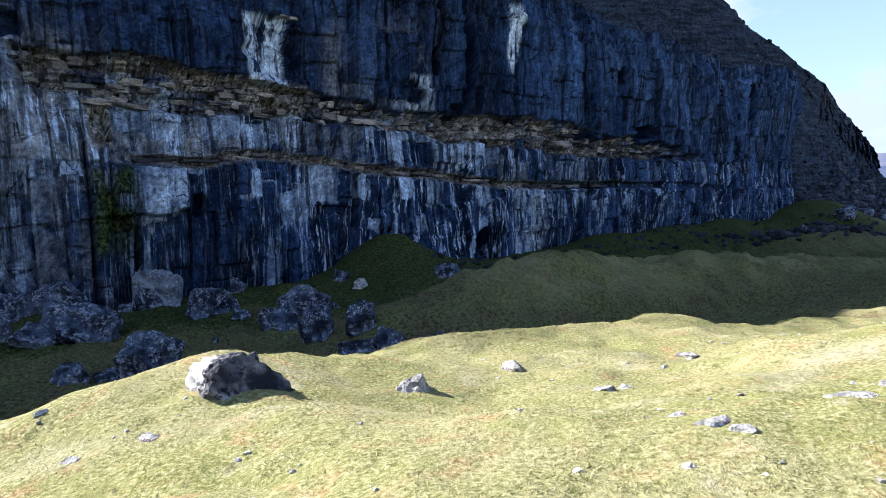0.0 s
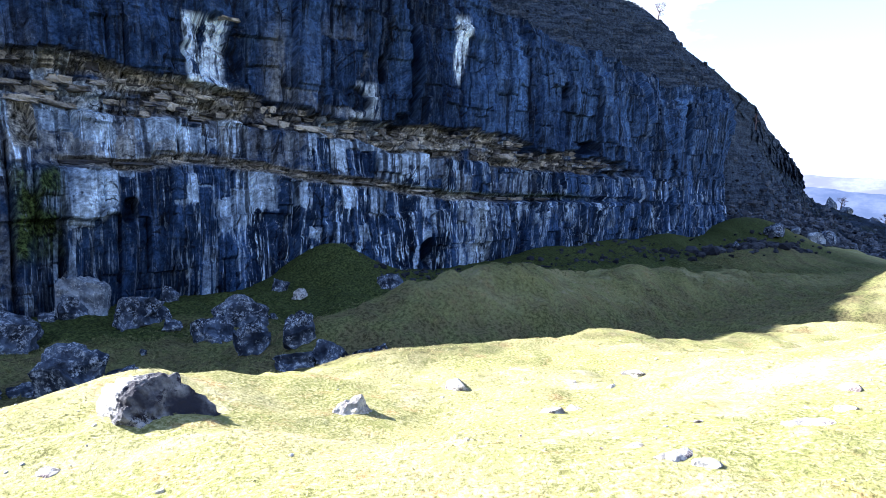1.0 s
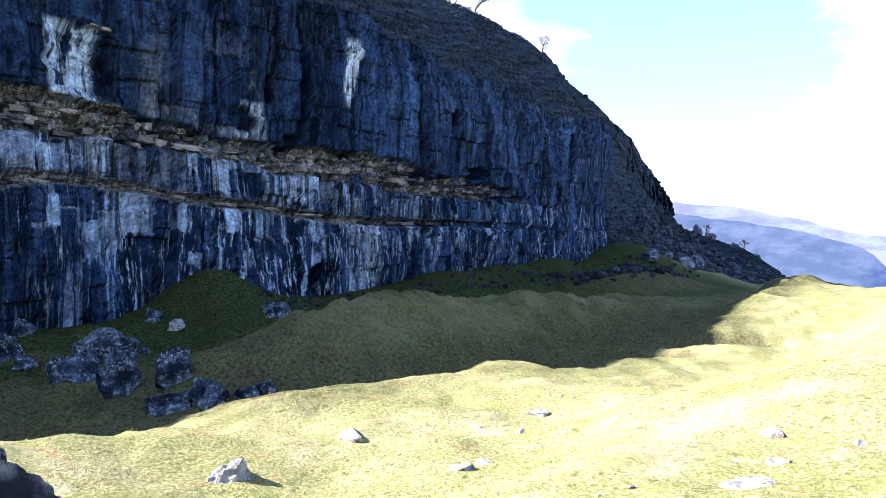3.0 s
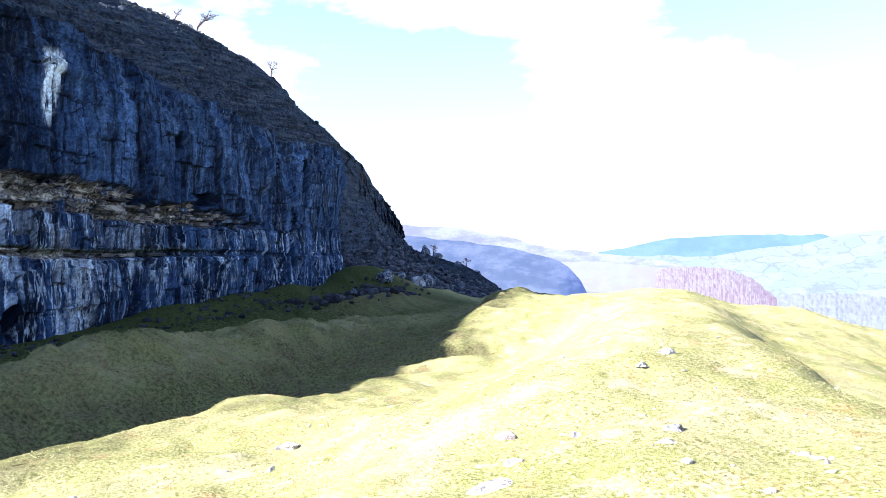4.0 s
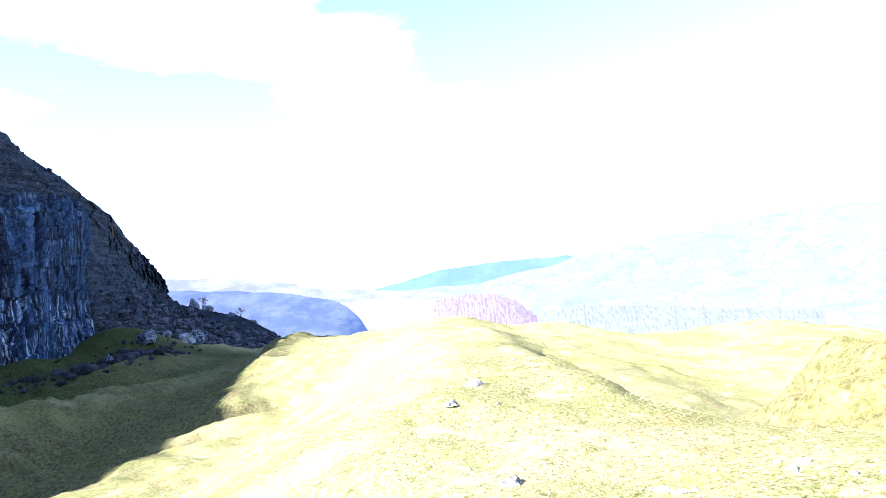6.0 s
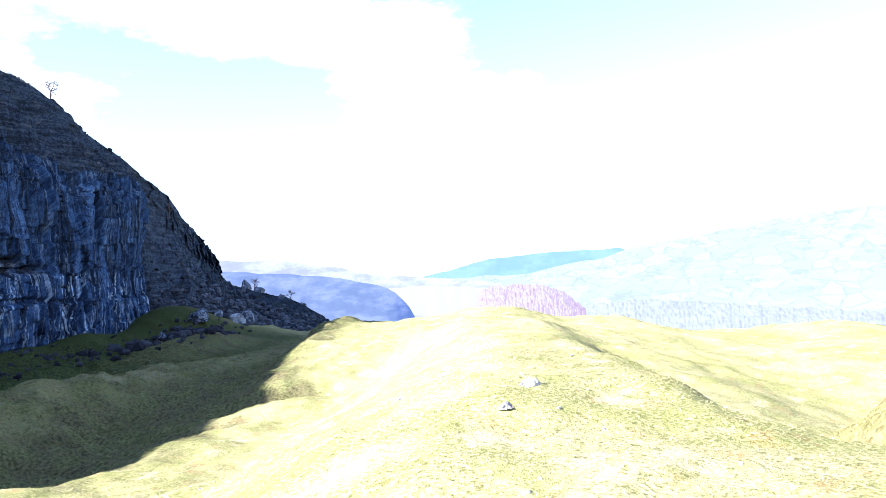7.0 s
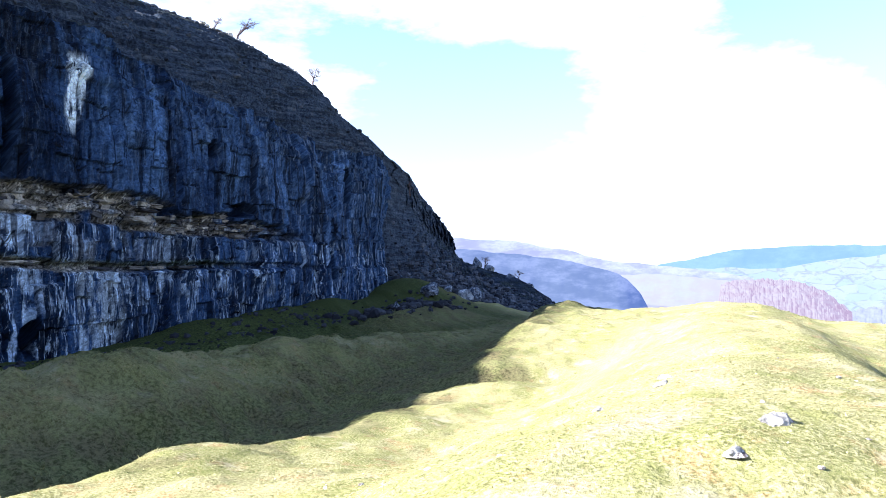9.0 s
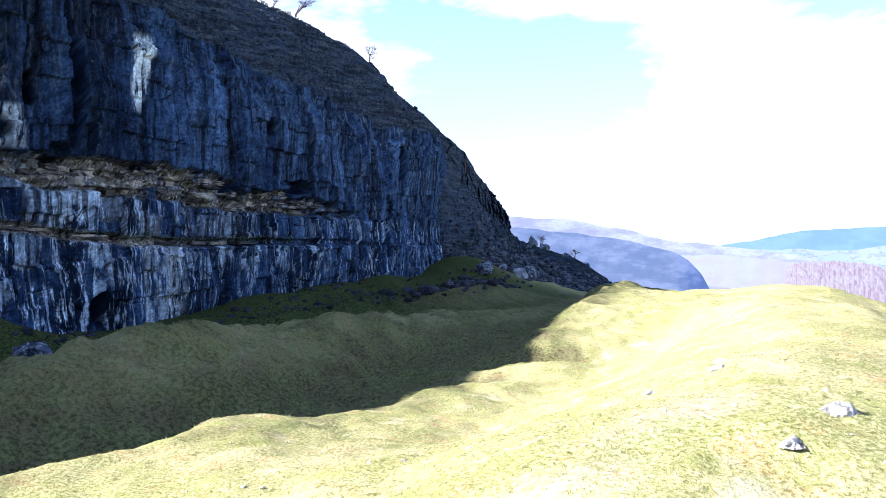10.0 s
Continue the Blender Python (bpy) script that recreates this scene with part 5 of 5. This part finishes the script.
def thorn_tree(x, y, z, tall, seed, label, lean=0.0, wide=1.0):
    rng = random.Random(seed)
    tree = new("thorn_tree")
    tree.location = (x, y, z)
    tagged(tree, label, "tree")
    trunk, crown = bmesh.new(), bmesh.new()
    tip = Vector((lean * tall * 0.3, 0, tall * 0.42))
    mid = Vector((lean * tall * 0.05, 0.03 * tall, tall * 0.2))
    limb(trunk, Vector((0, 0, -0.3)), mid, tall * 0.045, tall * 0.035)
    limb(trunk, mid, tip, tall * 0.035, tall * 0.026)

    def grow(bm, start, way, length, r, depth):
        end = start + way * length
        limb(bm, start, end, r, r * 0.6)
        if depth == 0:
            return
        for _ in range(3 if depth > 1 else 4):
            turn = Vector((rng.gauss(lean * 0.4, 0.75) * wide, rng.gauss(0, 0.75) * wide, rng.uniform(-0.1, 0.6)))
            grow(bm, start + way * length * rng.uniform(0.6, 1.0), (way * 0.7 + turn).normalized(), length * rng.uniform(0.55, 0.8), r * 0.55, depth - 1)

    for k in range(5):
        way = Vector((rng.gauss(lean, 0.7) * wide, rng.gauss(0, 0.7) * wide, rng.uniform(0.4, 1.0))).normalized()
        grow(crown, tip if k else mid, way, tall * 0.22, tall * 0.02, 4)
    for name, bm in (("trunk", trunk), ("branches", crown)):
        me = bpy.data.meshes.new(name)
        bm.to_mesh(me)
        bm.free()
        me.materials.append(BARK)
        ob = new(name, me)
        ob.parent = tree
    return tree


def on_hill(s, b):
    n = np.argmin((hs - s) ** 2 + (hb - b) ** 2)
    return float(hz.ravel()[n])


for s, b, tall, seed, lean, label in ((54.0, -9.0, 3.2, 501, 0.8, "wind-bent bare thorn tree on the cliff's brow"), (51.6, -9.8, 1.7, 502, 0.5, "low bare thorn bush on the cliff's brow"),
                                      (62.2, -5.3, 2.6, 503, 0.1, "thin bare sapling on the brow")):
    x, y = to_xy(s, b)
    thorn_tree(x, y, on_hill(s, b), tall, seed, label, lean)
for x, y, tall, seed, label in ((51.0, 91.5, 2.4, 505, "small dark bush on the crag's edge"), (83.4, 119.0, 3.4, 506, "bare round bush on the scree's skyline"), (79.5, 102.5, 2.4, 507, "bare bush on the scree's skyline")):
    thorn_tree(x, y, on_spur(x, y), tall, seed, label, 0.1, 1.2)


# ---- turf: short blades on the near ridge ----
def turf_material():
    m, nodes, links, bsdf = material("turf_blades")
    g = nodes.new("ShaderNodeNewGeometry")
    big = noise_at(nodes, links, g.outputs["Position"], 0.8, 4)
    c = mixed(nodes, links, g.outputs["Random Per Island"], (0.17, 0.176, 0.06, 1), (0.31, 0.288, 0.152, 1))
    c = mixed(nodes, links, ramp(nodes, links, big, 0.5, 0.7), c, (0.28, 0.19, 0.09, 1))
    links.new(c, bsdf.inputs["Base Color"])
    bsdf.inputs["Roughness"].default_value = 0.8
    bsdf.inputs["Specular IOR Level"].default_value = 0.2
    return m


def turf(count, seed):
    rng = np.random.default_rng(seed)
    a, r = np.radians(rng.uniform(-108, 50, count)), 2.0 + 14.0 * rng.random(count) ** 1.25
    x, y = -np.sin(a) * r + 1.0, np.cos(a) * r + 1.0
    s, b = to_sb(x, y)
    clump = fbm(x / 0.35, y / 0.35, 200, 3)
    keep = (b > 27.5) & (clump + rng.uniform(-0.6, 1.2, count) > -0.2)
    x, y, clump = x[keep], y[keep], clump[keep]
    n = len(x)
    z = ground_z(x, y)
    tall = (0.006 + 0.012 * rng.random(n) ** 2) * (1 + 0.8 * np.clip(clump, 0, 1.2)) * (0.8 + 0.03 * np.hypot(x - 1, y - 1))
    wide = 0.0035 + 0.004 * rng.random(n)
    wide = wide * (0.7 + 0.07 * np.hypot(x - 1, y - 1))
    t, lx, ly = rng.uniform(0, 6.28, n), rng.normal(0, 1.5, n), rng.normal(0, 1.5, n)
    p = np.stack([x, y, z - 0.004], -1)
    side = np.stack([np.cos(t) * wide, np.sin(t) * wide, np.zeros(n)], -1)
    tip = np.stack([lx * tall, ly * tall, tall], -1)
    verts = np.stack([p - side, p + side, p + tip], 1).reshape(-1, 3)
    me = bpy.data.meshes.new("grass")
    me.from_pydata(verts.tolist(), [], np.arange(n * 3).reshape(-1, 3).tolist())
    me.materials.append(turf_material())
    return tagged(new("grass", me), "short wind-dried blades of hill grass", "grass", kind="stuff")


turf(100000, 31)


# turf blades made darker, the floor's shade being in their colour
HOLLOW_BLADES, nodes, links, bsdf = material("hollow_grass_blades")
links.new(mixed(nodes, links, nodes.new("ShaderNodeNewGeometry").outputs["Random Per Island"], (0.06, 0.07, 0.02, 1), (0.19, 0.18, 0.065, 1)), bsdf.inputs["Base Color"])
bsdf.inputs["Roughness"].default_value = 0.85


def tussocks(count, seed):
    """Longer tufts on the quarry floor and its hummocks."""
    rng = np.random.default_rng(seed)
    s, b = rng.uniform(-14, 50, count), rng.uniform(9, 26.5, count)
    x, y = to_xy(s, b)
    keep = fbm(x / 1.4, y / 1.4, 210, 3) + rng.uniform(-0.6, 0.6, count) > 0.0
    x, y = x[keep], y[keep]
    blades = 7
    x, y = np.repeat(x, blades) + rng.normal(0, 0.05, len(x) * blades), np.repeat(y, blades) + rng.normal(0, 0.05, len(y) * blades)
    n = len(x)
    z, tall, t = ground_z(x, y), rng.uniform(0.03, 0.10, n), rng.uniform(0, 6.28, n)
    p = np.stack([x, y, z - 0.02], -1)
    side = np.stack([np.cos(t), np.sin(t), np.zeros(n)], -1) * rng.uniform(0.01, 0.025, n)[:, None]
    tip = np.stack([rng.normal(0, 0.7, n) * tall, rng.normal(0, 0.7, n) * tall, tall], -1)
    me = bpy.data.meshes.new("tussock_grass")
    me.from_pydata(np.stack([p - side, p + side, p + tip], 1).reshape(-1, 3).tolist(), [], np.arange(n * 3).reshape(-1, 3).tolist())
    me.materials.append(HOLLOW_BLADES)
    return tagged(new("tussock_grass", me), "rough tufts of longer grass on the quarry floor", "grass", kind="stuff")


tussocks(26000, 33)


def mound_grass(count, seed):
    """Rank tufts on the mound beside the ridge."""
    rng = np.random.default_rng(seed)
    a, r = rng.uniform(0, 6.28, count), 4.6 * np.sqrt(rng.random(count))
    x, y = 13.0 + np.cos(a) * r, 0.8 + np.sin(a) * r
    keep = fbm(x / 0.5, y / 0.5, 220, 3) + rng.uniform(-0.5, 0.5, count) > -0.05
    x, y = np.repeat(x[keep], 6), np.repeat(y[keep], 6)
    n = len(x)
    x, y = x + rng.normal(0, 0.04, n), y + rng.normal(0, 0.04, n)
    z, tall, t = ground_z(x, y), rng.uniform(0.015, 0.05, n), rng.uniform(0, 6.28, n)
    p = np.stack([x, y, z - 0.01], -1)
    side = np.stack([np.cos(t), np.sin(t), np.zeros(n)], -1) * rng.uniform(0.004, 0.009, n)[:, None]
    tip = np.stack([rng.normal(0, 0.7, n) * tall, rng.normal(0, 0.7, n) * tall, tall], -1)
    me = bpy.data.meshes.new("mound_grass")
    me.from_pydata(np.stack([p - side, p + side, p + tip], 1).reshape(-1, 3).tolist(), [], np.arange(n * 3).reshape(-1, 3).tolist())
    m, nodes, links, bsdf = material("mound_grass_blades")
    g = nodes.new("ShaderNodeNewGeometry")
    c = mixed(nodes, links, g.outputs["Random Per Island"], (0.12, 0.112, 0.037, 1), (0.26, 0.23, 0.095, 1))
    links.new(mixed(nodes, links, ramp(nodes, links, noise_at(nodes, links, g.outputs["Position"], 1.5, 4), 0.48, 0.62), c, (0.19, 0.125, 0.06, 1)), bsdf.inputs["Base Color"])
    bsdf.inputs["Roughness"].default_value = 0.85
    me.materials.append(m)
    return tagged(new("mound_grass", me), "rank yellow-brown tufts of grass on the mound", "grass", kind="stuff")


mound_grass(9000, 35)
